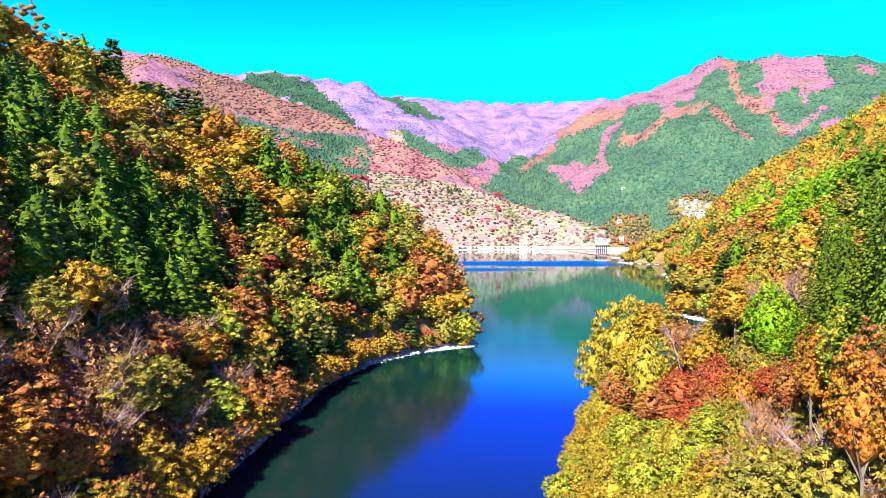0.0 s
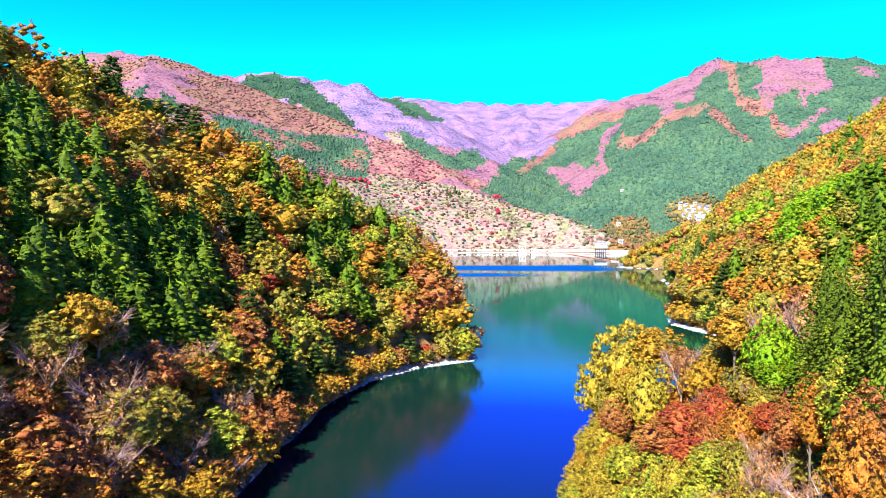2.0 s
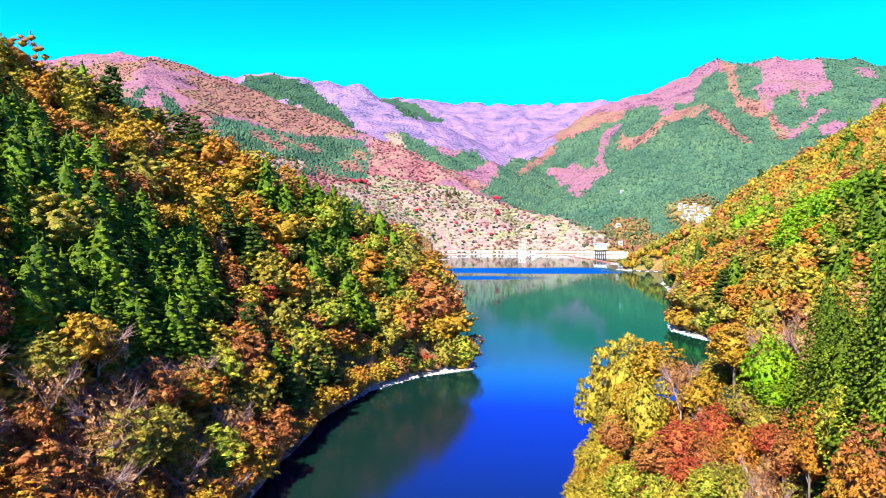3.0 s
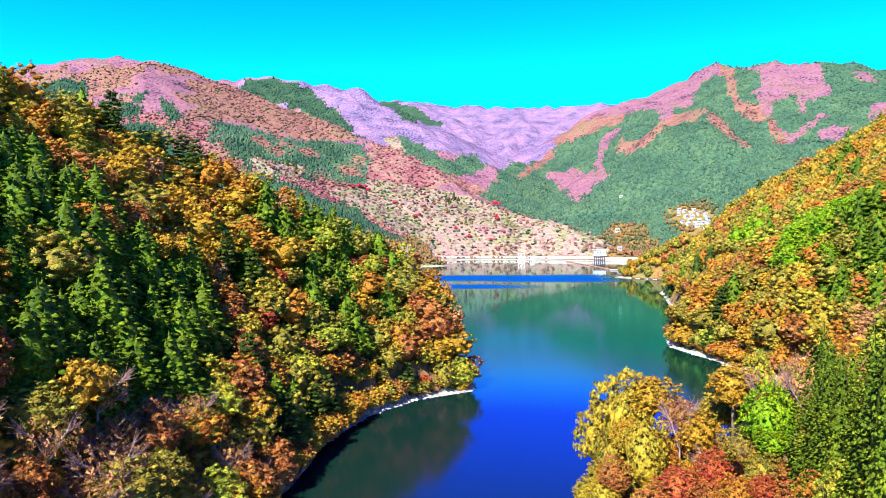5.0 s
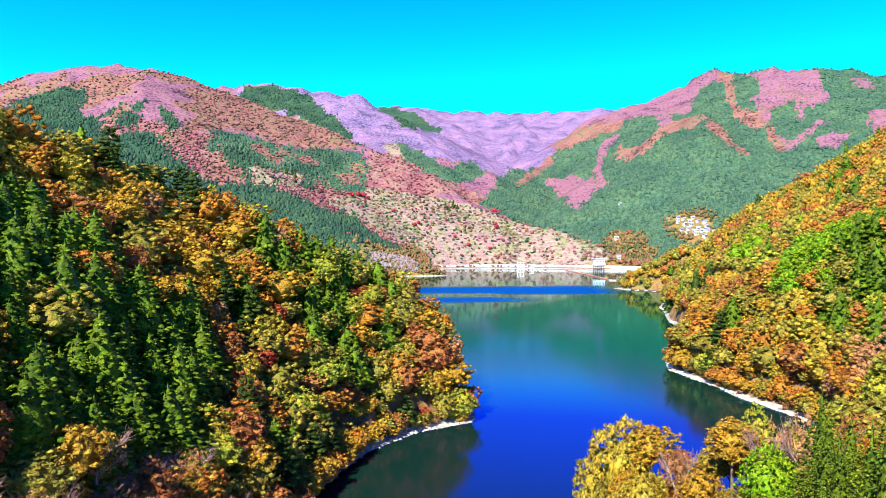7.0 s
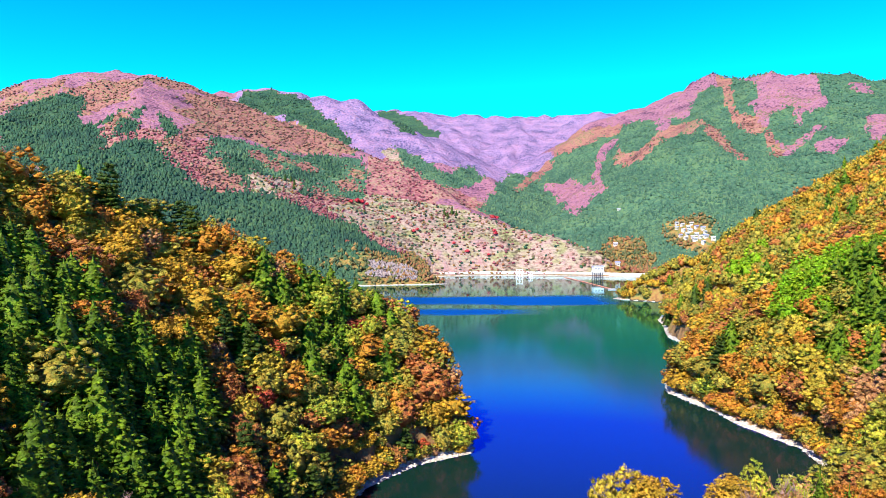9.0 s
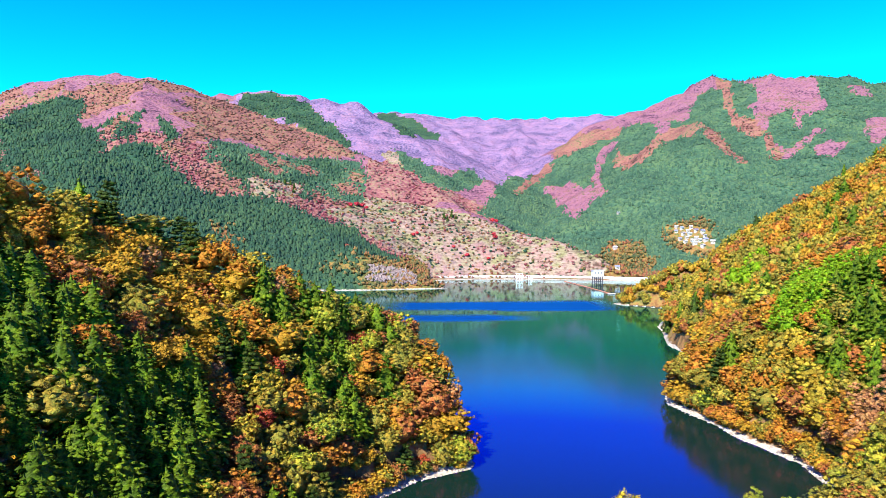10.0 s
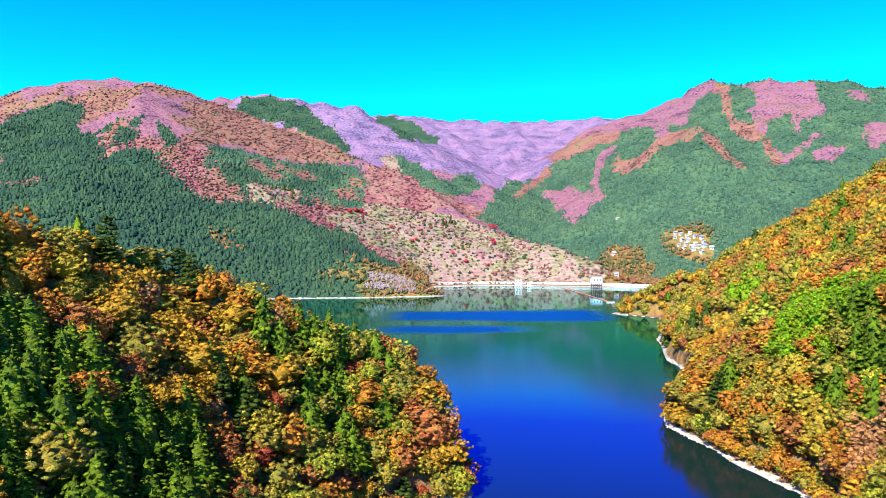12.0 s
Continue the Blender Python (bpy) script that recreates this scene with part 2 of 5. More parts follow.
LEAF_TONES = {
    "golden": ("golden_leaves", (0.51, 0.265, 0.018), (0.40, 0.22, 0.020), (0.28, 0.195, 0.018)),
    "yellow": ("yellow_leaves", (0.46, 0.315, 0.028), (0.36, 0.265, 0.026), (0.27, 0.24, 0.024)),
    "orange": ("orange_leaves", (0.46, 0.18, 0.018), (0.38, 0.13, 0.02), (0.36, 0.20, 0.02)),
    "rust": ("rust_leaves", (0.38, 0.12, 0.030), (0.26, 0.075, 0.026), (0.36, 0.18, 0.04)),
    "olive": ("olive_leaves", (0.25, 0.22, 0.026), (0.16, 0.17, 0.024), (0.37, 0.25, 0.03)),
    "lime": ("lime_leaves", (0.28, 0.32, 0.026), (0.20, 0.26, 0.024), (0.42, 0.34, 0.03)),
    "green": ("green_leaves", (0.09, 0.25, 0.006), (0.16, 0.30, 0.008), (0.22, 0.30, 0.010)),
    "red": ("red_leaves", (0.42, 0.055, 0.026), (0.30, 0.045, 0.028), (0.42, 0.13, 0.03)),
    "cedar": ("cedar_needles", (0.034, 0.080, 0.005), (0.066, 0.124, 0.005), (0.125, 0.180, 0.007), 0.1),
    "tall_cedar": ("tall_cedar_needles", (0.036, 0.078, 0.005), (0.070, 0.118, 0.006), (0.155, 0.205, 0.010), 0.1),
    "pine": ("pine_needles", (0.018, 0.040, 0.007), (0.034, 0.062, 0.009), (0.060, 0.085, 0.008), 0.1),
    "dry": ("dry_leaves", (0.42, 0.21, 0.075), (0.32, 0.14, 0.06), (0.46, 0.26, 0.09)),
}
LEAF = {key: leaf_material(*tones) for key, tones in LEAF_TONES.items()}
CORE = {key: leaf_material(tones[0] + "_inner", *tones[1:4], 0.0, False) for key, tones in LEAF_TONES.items()}
def both(key):
    """Leaf clumps and ragged sprays of one kind of tree."""
    return CORE[key], LEAF[key]


BARK = plain("bark", (0.10, 0.075, 0.055), (0.22, 0.17, 0.13), 0.5, 0.95)
PALE_BARK = plain("pale_bark", (0.26, 0.20, 0.17), (0.46, 0.38, 0.34), 0.5, 0.95)
TWIG = plain("twig_bark", (0.22, 0.13, 0.11), (0.36, 0.22, 0.19), 0.5, 0.95)
WATER = water_material()
COVER_TONES = {
    # plantation and bare tones carry extra blue that paints distance haze
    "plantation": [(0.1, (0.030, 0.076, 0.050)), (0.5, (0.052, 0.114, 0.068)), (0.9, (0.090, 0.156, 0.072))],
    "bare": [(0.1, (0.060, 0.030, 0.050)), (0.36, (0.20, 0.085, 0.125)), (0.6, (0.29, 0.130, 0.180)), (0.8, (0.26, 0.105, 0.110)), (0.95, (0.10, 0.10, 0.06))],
    # far woods: distance haze is mixed into the base colour
    "haze_violet": [(0.1, (0.07, 0.06, 0.13)), (0.5, (0.21, 0.14, 0.26)), (0.9, (0.32, 0.18, 0.28))],
    "autumn": [(0.1, (0.12, 0.06, 0.03)), (0.4, (0.26, 0.14, 0.05)), (0.65, (0.25, 0.18, 0.05)), (0.9, (0.10, 0.12, 0.04))],
    "orange": [(0.1, (0.060, 0.045, 0.035)), (0.4, (0.23, 0.095, 0.080)), (0.68, (0.30, 0.135, 0.105)), (0.82, (0.24, 0.16, 0.08)), (0.95, (0.09, 0.10, 0.05))],
    "pink": [(0.1, (0.16, 0.035, 0.05)), (0.5, (0.28, 0.11, 0.11)), (0.9, (0.30, 0.20, 0.13))],
    "dark_plantation": [(0.1, (0.018, 0.048, 0.036)), (0.5, (0.031, 0.077, 0.044)), (0.9, (0.056, 0.108, 0.048))],
    "orchard": [(0.1, (0.10, 0.080, 0.055)), (0.35, (0.23, 0.185, 0.135)), (0.6, (0.34, 0.28, 0.21)), (0.9, (0.32, 0.22, 0.20))],
}
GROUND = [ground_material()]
FAR = {
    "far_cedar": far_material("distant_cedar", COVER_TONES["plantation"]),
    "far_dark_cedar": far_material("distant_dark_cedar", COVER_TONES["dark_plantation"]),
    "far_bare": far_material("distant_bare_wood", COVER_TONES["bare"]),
    "far_haze": far_material("distant_hazy_wood", COVER_TONES["haze_violet"]),
    "far_orange": far_material("distant_orange_wood", COVER_TONES["orange"]),
    "far_pink": far_material("distant_pink_wood", COVER_TONES["pink"]),
    "far_autumn": far_material("distant_autumn_wood", [(0.0, (0.20, 0.045, 0.04)), (0.25, (0.24, 0.10, 0.05)), (0.45, (0.25, 0.15, 0.05)), (0.65, (0.13, 0.12, 0.045)), (1.0, (0.04, 0.075, 0.035))]),
}

# ---- lie of the land: lake outline and ridge lines, in metres ----
LAKE_NEAR = [(-38, -260), (-36, -80), (-34, 40), (-30, 82), (-28, 113), (-26, 137), (-19.5, 160), (-6.6, 178),
             (8.3, 186.5), (9.5, 191), (8, 208), (3, 230), (-7, 255), (-12, 285), (-14, 318), (-32, 345), (-90, 385), (-150, 450),
             (-220, 580), (-260, 700), (-255, 800), (-200, 842), (-98, 845), (8, 872), (6, 886), (-12, 905)]
LAKE_FAR = [(-30, 960), (-5, 1040), (60, 1062), (130, 1058), (230, 1025), (300, 1000), (330, 960), (300, 900),
            (260, 800), (215, 715), (190, 686), (166, 660), (172, 648), (216, 605), (205, 570), (173, 524),
            (158, 490), (137, 403), (134, 361), (118, 312), (92, 275), (88, 260), (93, 234), (96, 215),
            (102, 190), (100, 168), (88, 146), (72, 136), (58, 129), (42, 131), (30, 121), (22, 105), (16, 85),
            (9, 57), (10, 40), (14, 0), (18, -80), (20, -260)]
LAKE = np.array(LAKE_NEAR + LAKE_FAR, float)
# name: (slope of the flanks, points along the crest)
RIDGES = {
    "left_hill": (0.95, [(-170, -60, 115), (-150, 0, 112), (-128, 60, 104), (-116, 108, 90), (-103, 126, 79), (-92, 139, 69), (-87, 151, 69), (-84, 170, 67), (-74, 180, 62), (-56, 184, 56), (-36, 196, 44), (-25, 206, 37), (-6, 226, 31), (3, 212, 21), (6, 200, 13), (7.5, 191, 6)]),
    "left_hill_back": (0.8, [(-25, 206, 37), (-21, 240, 31), (-19, 267, 23), (-15, 295, 11), (-13, 310, 6)]),
    "right_knoll": (0.6, [(70, -60, 34), (52, 20, 27), (38, 46, 19), (40, 72, 14), (43, 86, 14), (43, 98, 12), (38, 108, 9), (40, 121, 6)]),
    "right_hill": (0.62, [(120, -60, 55), (170, 60, 80), (235, 190, 108), (330, 330, 150), (290, 425, 116), (284, 500, 91), (286, 545, 77), (258, 600, 46), (225, 640, 33), (180, 664, 6)]),
    "green_spur": (0.55, [(-900, 800, 110), (-640, 900, 125), (-509, 1050, 208), (-433, 1050, 182), (-364, 1040, 134), (-270, 1020, 102), (-155, 1000, 84), (-68, 960, 58), (-35, 925, 28), (0, 876, 2)]),
    "left_mountain": (0.58, [(-1500, 1720, 345), (-1118, 1700, 440), (-1043, 1695, 453), (-969, 1690, 478), (-890, 1675, 480), (-812, 1660, 484), (-719, 1640, 467), (-656, 1620, 474), (-560, 1580, 450), (-494, 1540, 417), (-415, 1490, 398), (-341, 1440, 356), (-285, 1400, 295), (-155, 1300, 217), (-89, 1260, 199), (-25, 1220, 154), (86, 1180, 113), (171, 1150, 86), (259, 1110, 43), (276, 1080, 10)]),
    "left_rib": (0.55, [(-719, 1640, 471), (-600, 1420, 300), (-520, 1280, 220), (-440, 1200, 170)]),
    "back_ridge": (0.5, [(-1100, 2500, 560), (-802, 2350, 578), (-657, 2330, 580), (-495, 2306, 560), (-312, 2250, 525), (-189, 2150, 450), (-41, 2050, 350), (76, 1950, 274), (111, 1850, 224)]),
    "far_range": (0.45, [(-1500, 3900, 760), (-450, 3800, 785), (-153, 3700, 768), (50, 3700, 736), (350, 3650, 722), (650, 3600, 718), (840, 3500, 718), (1021, 3600, 705), (1600, 3700, 760)]),
    "far_spur": (0.5, [(420, 3640, 722), (360, 3200, 560), (260, 2800, 380)]),
    "far_spur_west": (0.5, [(-153, 3700, 730), (20, 3300, 610), (130, 2900, 430)]),
    "right_mountain": (0.55, [(1900, 2000, 500), (1296, 1950, 512), (1217, 1950, 513), (1151, 1950, 534), (1069, 1950, 537), (1012, 2000, 549), (978, 2150, 576), (962, 2240, 600), (940, 2300, 620), (899, 2320, 596), (829, 2345, 580), (729, 2340, 520), (645, 2320, 511), (528, 2350, 415), (381, 2300, 350), (215, 2200, 282), (106, 2050, 206), (95, 1900, 150)]),
    "right_spur": (0.62, [(940, 2300, 625), (800, 1980, 440), (640, 1660, 330), (600, 1560, 300), (520, 1400, 180), (430, 1270, 75)]),
    "right_rib": (0.6, [(640, 1660, 330), (528, 1620, 297), (427, 1600, 237), (286, 1500, 131), (210, 1400, 70)]),
    "east_rib": (0.6, [(640, 1660, 330), (715, 1560, 258), (760, 1450, 190), (770, 1330, 120)]),
    "east_spur": (0.6, [(1151, 1950, 522), (1150, 1650, 390), (1080, 1400, 260), (960, 1150, 130)]),
    "east_shoulder": (0.6, [(978, 2150, 562), (960, 1900, 420), (930, 1700, 300)]),
    "south_rim": (0.6, [(-260, -260, 130), (-60, -330, 60), (60, -330, 60), (240, -200, 130)]),
}


def hash01(i, j, seed):
    v = np.sin(i * 127.1 + j * 311.7 + seed * 74.7) * 43758.5453
    return v - np.floor(v)


def value_noise(x, y, seed=0):
    i, j = np.floor(x), np.floor(y)
    u, v = x - i, y - j
    u, v = u * u * (3 - 2 * u), v * v * (3 - 2 * v)
    low = hash01(i, j, seed) * (1 - u) + hash01(i + 1, j, seed) * u
    high = hash01(i, j + 1, seed) * (1 - u) + hash01(i + 1, j + 1, seed) * u
    return (low * (1 - v) + high * v) * 2 - 1


def fbm(x, y, size, seed=0, octaves=4):
    total, amp = 0.0, 1.0
    for k in range(octaves):
        total = total + amp * value_noise(x / size + 17.3 * k, y / size - 9.1 * k, seed + k)
        size, amp = size / 2.03, amp * 0.5
    return total / 1.9


def crest(x, y, slope, pts):
    """Height of the flanks below a crest line."""
    best = np.full(np.shape(x), -50.0)
    for (ax, ay, az), (bx, by, bz) in zip(pts, pts[1:]):
        dx, dy = bx - ax, by - ay
        s = np.clip(((x - ax) * dx + (y - ay) * dy) / (dx * dx + dy * dy), 0, 1)
        d = np.hypot(x - ax - s * dx, y - ay - s * dy)
        best = np.maximum(best, az + s * (bz - az) - slope * d * (1 - 0.08 * np.clip(d / 900, 0, 1)))
    return best


def inside(x, y, poly):
    hit = np.zeros(np.shape(x), bool)
    for (ax, ay), (bx, by) in zip(poly, np.roll(poly, -1, axis=0)):
        cross = (ay > y) != (by > y)
        hit ^= cross & (x < (bx - ax) * (y - ay) / (by - ay + 1e-12) + ax)
    return hit


def shore_distance(x, y):
    """Metres from the waterline; negative in the lake."""
    best = np.full(np.shape(x), 1e9)
    for (ax, ay), (bx, by) in zip(LAKE, np.roll(LAKE, -1, axis=0)):
        dx, dy = bx - ax, by - ay
        s = np.clip(((x - ax) * dx + (y - ay) * dy) / (dx * dx + dy * dy), 0, 1)
        best = np.minimum(best, np.hypot(x - ax - s * dx, y - ay - s * dy))
    return np.where(inside(x, y, LAKE), -best, best)


def height(x, y):
    x, y = np.asarray(x, float), np.asarray(y, float)
    far = np.clip((y - 600) / 500, 0, 1)
    wx = x + (3 + 16 * far) * fbm(x, y, 60 + 150 * far, 3)
    wy = y + (3 + 16 * far) * fbm(x, y, 60 + 150 * far, 11)
    h = np.full(np.shape(x), -50.0)
    for slope, pts in RIDGES.values():
        h = np.maximum(h, crest(wx, wy, slope, pts))
    gully = np.abs(fbm(x, y, 130, 5, 3))
    h = h - far * np.clip(h / 120, 0, 1) * 36 * (0.25 - gully) + fbm(x, y, 24, 8, 3) * (1.2 + 3 * far)
    ds = shore_distance(x + 1.5 * fbm(x, y, 12, 21, 2), y + 1.5 * fbm(x, y, 12, 27, 2))
    low_shore = 0.3 + 0.09 * ds + 0.7 * np.maximum(ds - 34, 0)
    h = np.where((y > 985) & (x > -20) & (x < 330), np.minimum(h, low_shore), h)
    land = np.maximum(np.minimum(h, 0.25 + np.where(y > 800, 0.5, np.where((y > 192) & (x < 40), 2.2, np.where((y > 150) & (x < 40), 1.36, 1.15))) * ds), np.where(y > 985, 0.06, 0.12) * np.minimum(ds, 200) + 0.2)
    beach = np.where((y < 150) & (x < 60), 1.6, 0.2 + 0.5 * np.clip(2 * fbm(x, y, 30, 61, 2), 0, 1)) * ds
    land = np.where(ds < 5, np.minimum(land, beach + 0.05), np.maximum(land, 0.8))
    bed = np.maximum(0.5 * ds, -14)
    return np.where(ds > 0, land, bed)

# ---- land cover: outlines on the map, in metres ----
COVER = {
    "west_plantation": [(-865, 1310), (-900, 1400), (-900, 1475), (-870, 1505), (-805, 1510), (-740, 1395), (-715, 1320), (-685, 1285), (-650, 1265), (-600, 1195), (-595, 1145), (-605, 1115), (-625, 1100), (-705, 1065)],
    "west_patch": [(-650, 1285), (-645, 1360), (-635, 1330), (-625, 1270)],
    "west_patch_low": [(-610, 1245), (-615, 1300), (-575, 1280), (-565, 1240), (-590, 1205)],
    "west_spot": [(-620, 1345), (-605, 1360), (-585, 1315), (-600, 1305)],
    "west_strip": [(-570, 1345), (-535, 1330), (-505, 1270), (-500, 1225), (-530, 1270)],
    "west_crown": [(-625, 1120), (-600, 1145), (-580, 1190), (-555, 1155), (-540, 1020)],
    "spur_plantation": [(-630, 1100), (-595, 1115), (-585, 1190), (-555, 1210), (-485, 1160), (-440, 1105), (-370, 1055), (-345, 1065), (-305, 1090), (-280, 1090), (-200, 1060), (-155, 1135), (-115, 1060), (-110, 900), (-165, 885), (-325, 950), (-450, 1000), (-525, 950)],
    "middle_plantation": [(-450, 1265), (-435, 1345), (-405, 1355), (-365, 1385), (-335, 1395), (-290, 1405), (-250, 1455), (-180, 1475), (-160, 1400), (-150, 1280), (-190, 1210), (-235, 1175), (-310, 1100), (-365, 1135), (-415, 1185)],
    "back_plantation": [(-575, 1675), (-690, 2310), (-550, 2300), (-485, 2270), (-405, 2145), (-310, 2005), (-260, 1880), (-185, 1520), (-210, 1530), (-270, 1570), (-400, 1945), (-490, 2055), (-555, 2090), (-495, 1655), (-745, 2295)],
    "saddle_plantation": [(-135, 1860), (-90, 1855), (0, 1685), (45, 1740), (80, 1850), (105, 1710), (75, 1660), (0, 1575), (-60, 1645), (-105, 1725)],
    "far_plantation": [(-370, 3760), (-260, 3700), (-115, 3460), (-10, 3200), (-15, 2075), (-80, 3220), (-80, 1975), (-150, 2090)],
    "right_plantation": [(70, 1420), (190, 1900), (350, 2100), (500, 2200), (620, 2250), (795, 2300), (940, 2300), (1010, 2150), (1110, 1960), (1900, 1990), (1900, 1200), (875, 800), (630, 800), (480, 960), (400, 1010), (345, 1060), (320, 1150), (265, 1180), (195, 1300), (115, 1365)],
}
BARE = {
    "summit_west": [(515, 2220), (600, 2280), (680, 2325), (815, 2325), (940, 2275), (960, 2215), (935, 2160), (890, 2085), (885, 2105), (890, 2205), (850, 2210), (795, 2125), (730, 1990), (690, 2060), (625, 2135), (575, 2155)],
    "summit_east": [(965, 2195), (985, 2105), (1075, 1930), (1035, 1825), (995, 1725), (920, 1665), (890, 1720), (855, 1730), (810, 1675), (775, 1610), (815, 1735), (850, 1860), (880, 1860), (945, 2035)],
    "valley": [(775, 1580), (740, 1465), (765, 1470), (850, 1535), (905, 1585), (905, 1615), (830, 1545), (790, 1525)],
    "purple_spot": [(895, 1705), (910, 1690), (880, 1635), (865, 1645)],
    "knob": [(675, 2115), (710, 2125), (675, 1980), (640, 1920), (635, 1975)],
    "gully": [(535, 2035), (505, 1980), (475, 1950), (435, 1825), (375, 1575), (355, 1450), (340, 1450), (360, 1580), (435, 1910), (480, 2030), (525, 2100)],
    "hollow": [(295, 1850), (350, 1840), (370, 1755), (345, 1470), (315, 1435), (270, 1375), (270, 1470), (295, 1725), (275, 1830)],
    "gap_east": [(825, 1505), (880, 1515), (910, 1510), (880, 1455), (825, 1425), (815, 1470)],
    "gap_edge": [(1010, 1600), (1095, 1655), (1045, 1515), (965, 1460), (930, 1450), (970, 1530)],
    "gap_top": [(1155, 1890), (1195, 1885), (1145, 1780), (1095, 1775)],
}
ORANGE = {
    "ridge": [(-500, 1310), (-510, 1470), (-490, 1595), (-535, 2080), (-400, 1940), (-290, 1875), (-185, 1505), (-250, 1465), (-290, 1415), (-340, 1410), (-415, 1390), (-440, 1365), (-455, 1280), (-500, 1225)],
    "west_band": [(-630, 1250), (-645, 1330), (-620, 1345), (-615, 1300), (-610, 1250)],
    "low_band": [(-545, 1220), (-490, 1225), (-445, 1205), (-460, 1170), (-495, 1175)],
    "mid_patch": [(-430, 1145), (-375, 1160), (-340, 1135), (-330, 1100), (-350, 1060), (-375, 1080)],
    "dome_foot": [(-865, 1310), (-920, 1430), (-880, 1525), (-785, 1600), (-705, 1625), (-660, 1415), (-705, 1380), (-710, 1325), (-800, 1510), (-870, 1515), (-910, 1490), (-900, 1400)],
    "shoulder": [(490, 3005), (450, 2350), (515, 2220), (580, 2170), (565, 2120), (480, 2100), (395, 2075), (355, 2105)],
    "streak": [(180, 1740), (270, 1975), (320, 2090), (350, 2050), (315, 1995), (245, 1845), (185, 1700)],
    "rib": [(685, 1975), (710, 1925), (685, 1795), (620, 1645), (645, 1830), (515, 1575), (450, 1540), (430, 1585), (475, 1830), (515, 1970), (505, 1830), (570, 1890), (620, 1935)],
    "rib_east": [(695, 1835), (695, 1775), (685, 1610), (660, 1450), (640, 1430), (625, 1495), (650, 1650)],
    "summit_foot": [(935, 2290), (960, 2215), (860, 1985), (785, 1800), (815, 1735), (795, 1655), (775, 1565), (765, 1485), (735, 1465), (750, 1525), (765, 1605), (750, 1700), (770, 1780), (815, 1930)],
}
ORCHARD = [(-215, 1140), (-135, 1300), (20, 1300), (130, 1250), (230, 1200), (275, 1120), (270, 1060), (200, 1060), (65, 1066), (-20, 1060), (-45, 1090), (-135, 1115)]
CLEARING = [(-335, 1150), (-295, 1230), (-260, 1265), (-245, 1175), (-265, 1105), (-305, 1085)]
SCAR = [(-170, 1820), (-130, 1850), (-100, 1730), (-130, 1735)]
PINK = [(-165, 1475), (-145, 1825), (-95, 1740), (0, 1625), (85, 1540), (185, 1485), (110, 1375), (0, 1330), (-45, 1275), (-110, 1270), (-150, 1290)]


VILLAGE = [(445, 1240, 9, 20), (460, 1235, 8, -15), (470, 1205, 10, 10), (440, 1220, 9, 35), (450, 1215, 10, 5), (455, 1195, 9, -20), (465, 1180, 11, 15), (435, 1195, 9, 25), (445, 1178, 11, 0), (456, 1168, 10, 40), (432, 1232, 8, -30), (442, 1207, 8, 12), (438, 1250, 8, 5), (452, 1228, 9, -12), (463, 1218, 9, 22), (446, 1190, 9, -5), (468, 1190, 8, 30), (475, 1172, 10, -18), (430, 1208, 8, 15), (456, 1182, 8, 8), (360, 1365, 8, 10), (322, 1245, 10, 8), (281, 1071, 10, -12)]


def within(x, y, poly, rough=6.0):
    return inside(x + rough * fbm(x, y, 25, 41, 3), y + rough * fbm(x, y, 25, 47, 3), np.array(poly, float))


def cover(x, y):
    """0 autumn wood, 1 plantation, 2 bare wood, 3 orchard grass, 4 dark plantation, 5 far wood with haze in its colour,
    6 orange wood, 7 pink wood.
    """
    c = np.zeros(np.shape(x), int)
    c[(y > 700) & (x + 45 * fbm(x, y, 70, 57, 3) - 0.25 * (y - 880) < -115)] = 1
    c[(y > 1180) & (x < 300)] = 2
    c[y > 1400] = 2
    c[(y > 1060) & (y <= 1260) & (x < -60)] = 7
    # the farthest slopes take the tone with painted haze
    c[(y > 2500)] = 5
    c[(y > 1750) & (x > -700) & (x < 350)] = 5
    c[within(x, y, PINK)] = 7
    patch, broad = fbm(x, y, 45, 33, 3), fbm(x, y, 130, 73, 3)
    c[(c == 2) & (x < -150) & (broad > 0.25)] = 6
    for key, poly in COVER.items():
        c[within(x, y, poly, 12)] = 4 if key in ("back_plantation", "far_plantation") or key.startswith("west") else 1
    c[within(x, y, COVER["middle_plantation"], 12) & (patch > 0.12)] = 6
    c[within(x, y, COVER["middle_plantation"], 12) & (patch < -0.2)] = 4
    for poly in BARE.values():
        c[within(x, y, poly, 12)] = 2
    for poly in ORANGE.values():
        c[within(x, y, poly, 12)] = 6
    c[within(x, y, ORCHARD)] = 3
    c[within(x, y, CLEARING)] = 3
    c[within(x, y, SCAR)] = 3
    c[(y > 850) & (y < 1010) & (x > -90) & (x < 10)] = 0
    c[np.hypot(x - 452, (y - 1212) * 0.7) < 42 + 20 * fbm(x, y, 30, 19, 2)] = 0
    c[np.hypot(x - 325, (y - 1190) * 0.5) < 42 + 20 * fbm(x, y, 30, 23, 2)] = 0
    c[(c == 1) & (x < 0) & (fbm(x, y, 60, 77, 3) > 0.45) & (y > 1040)] = 7
    c[(c == 1) & (x < -60) & (x > -330) & (y < 1000) & (fbm(x, y, 50, 83, 3) > 0.3)] = 0
    c[(c == 1) & (x < -60) & (y < 1200)] = 4
    return c


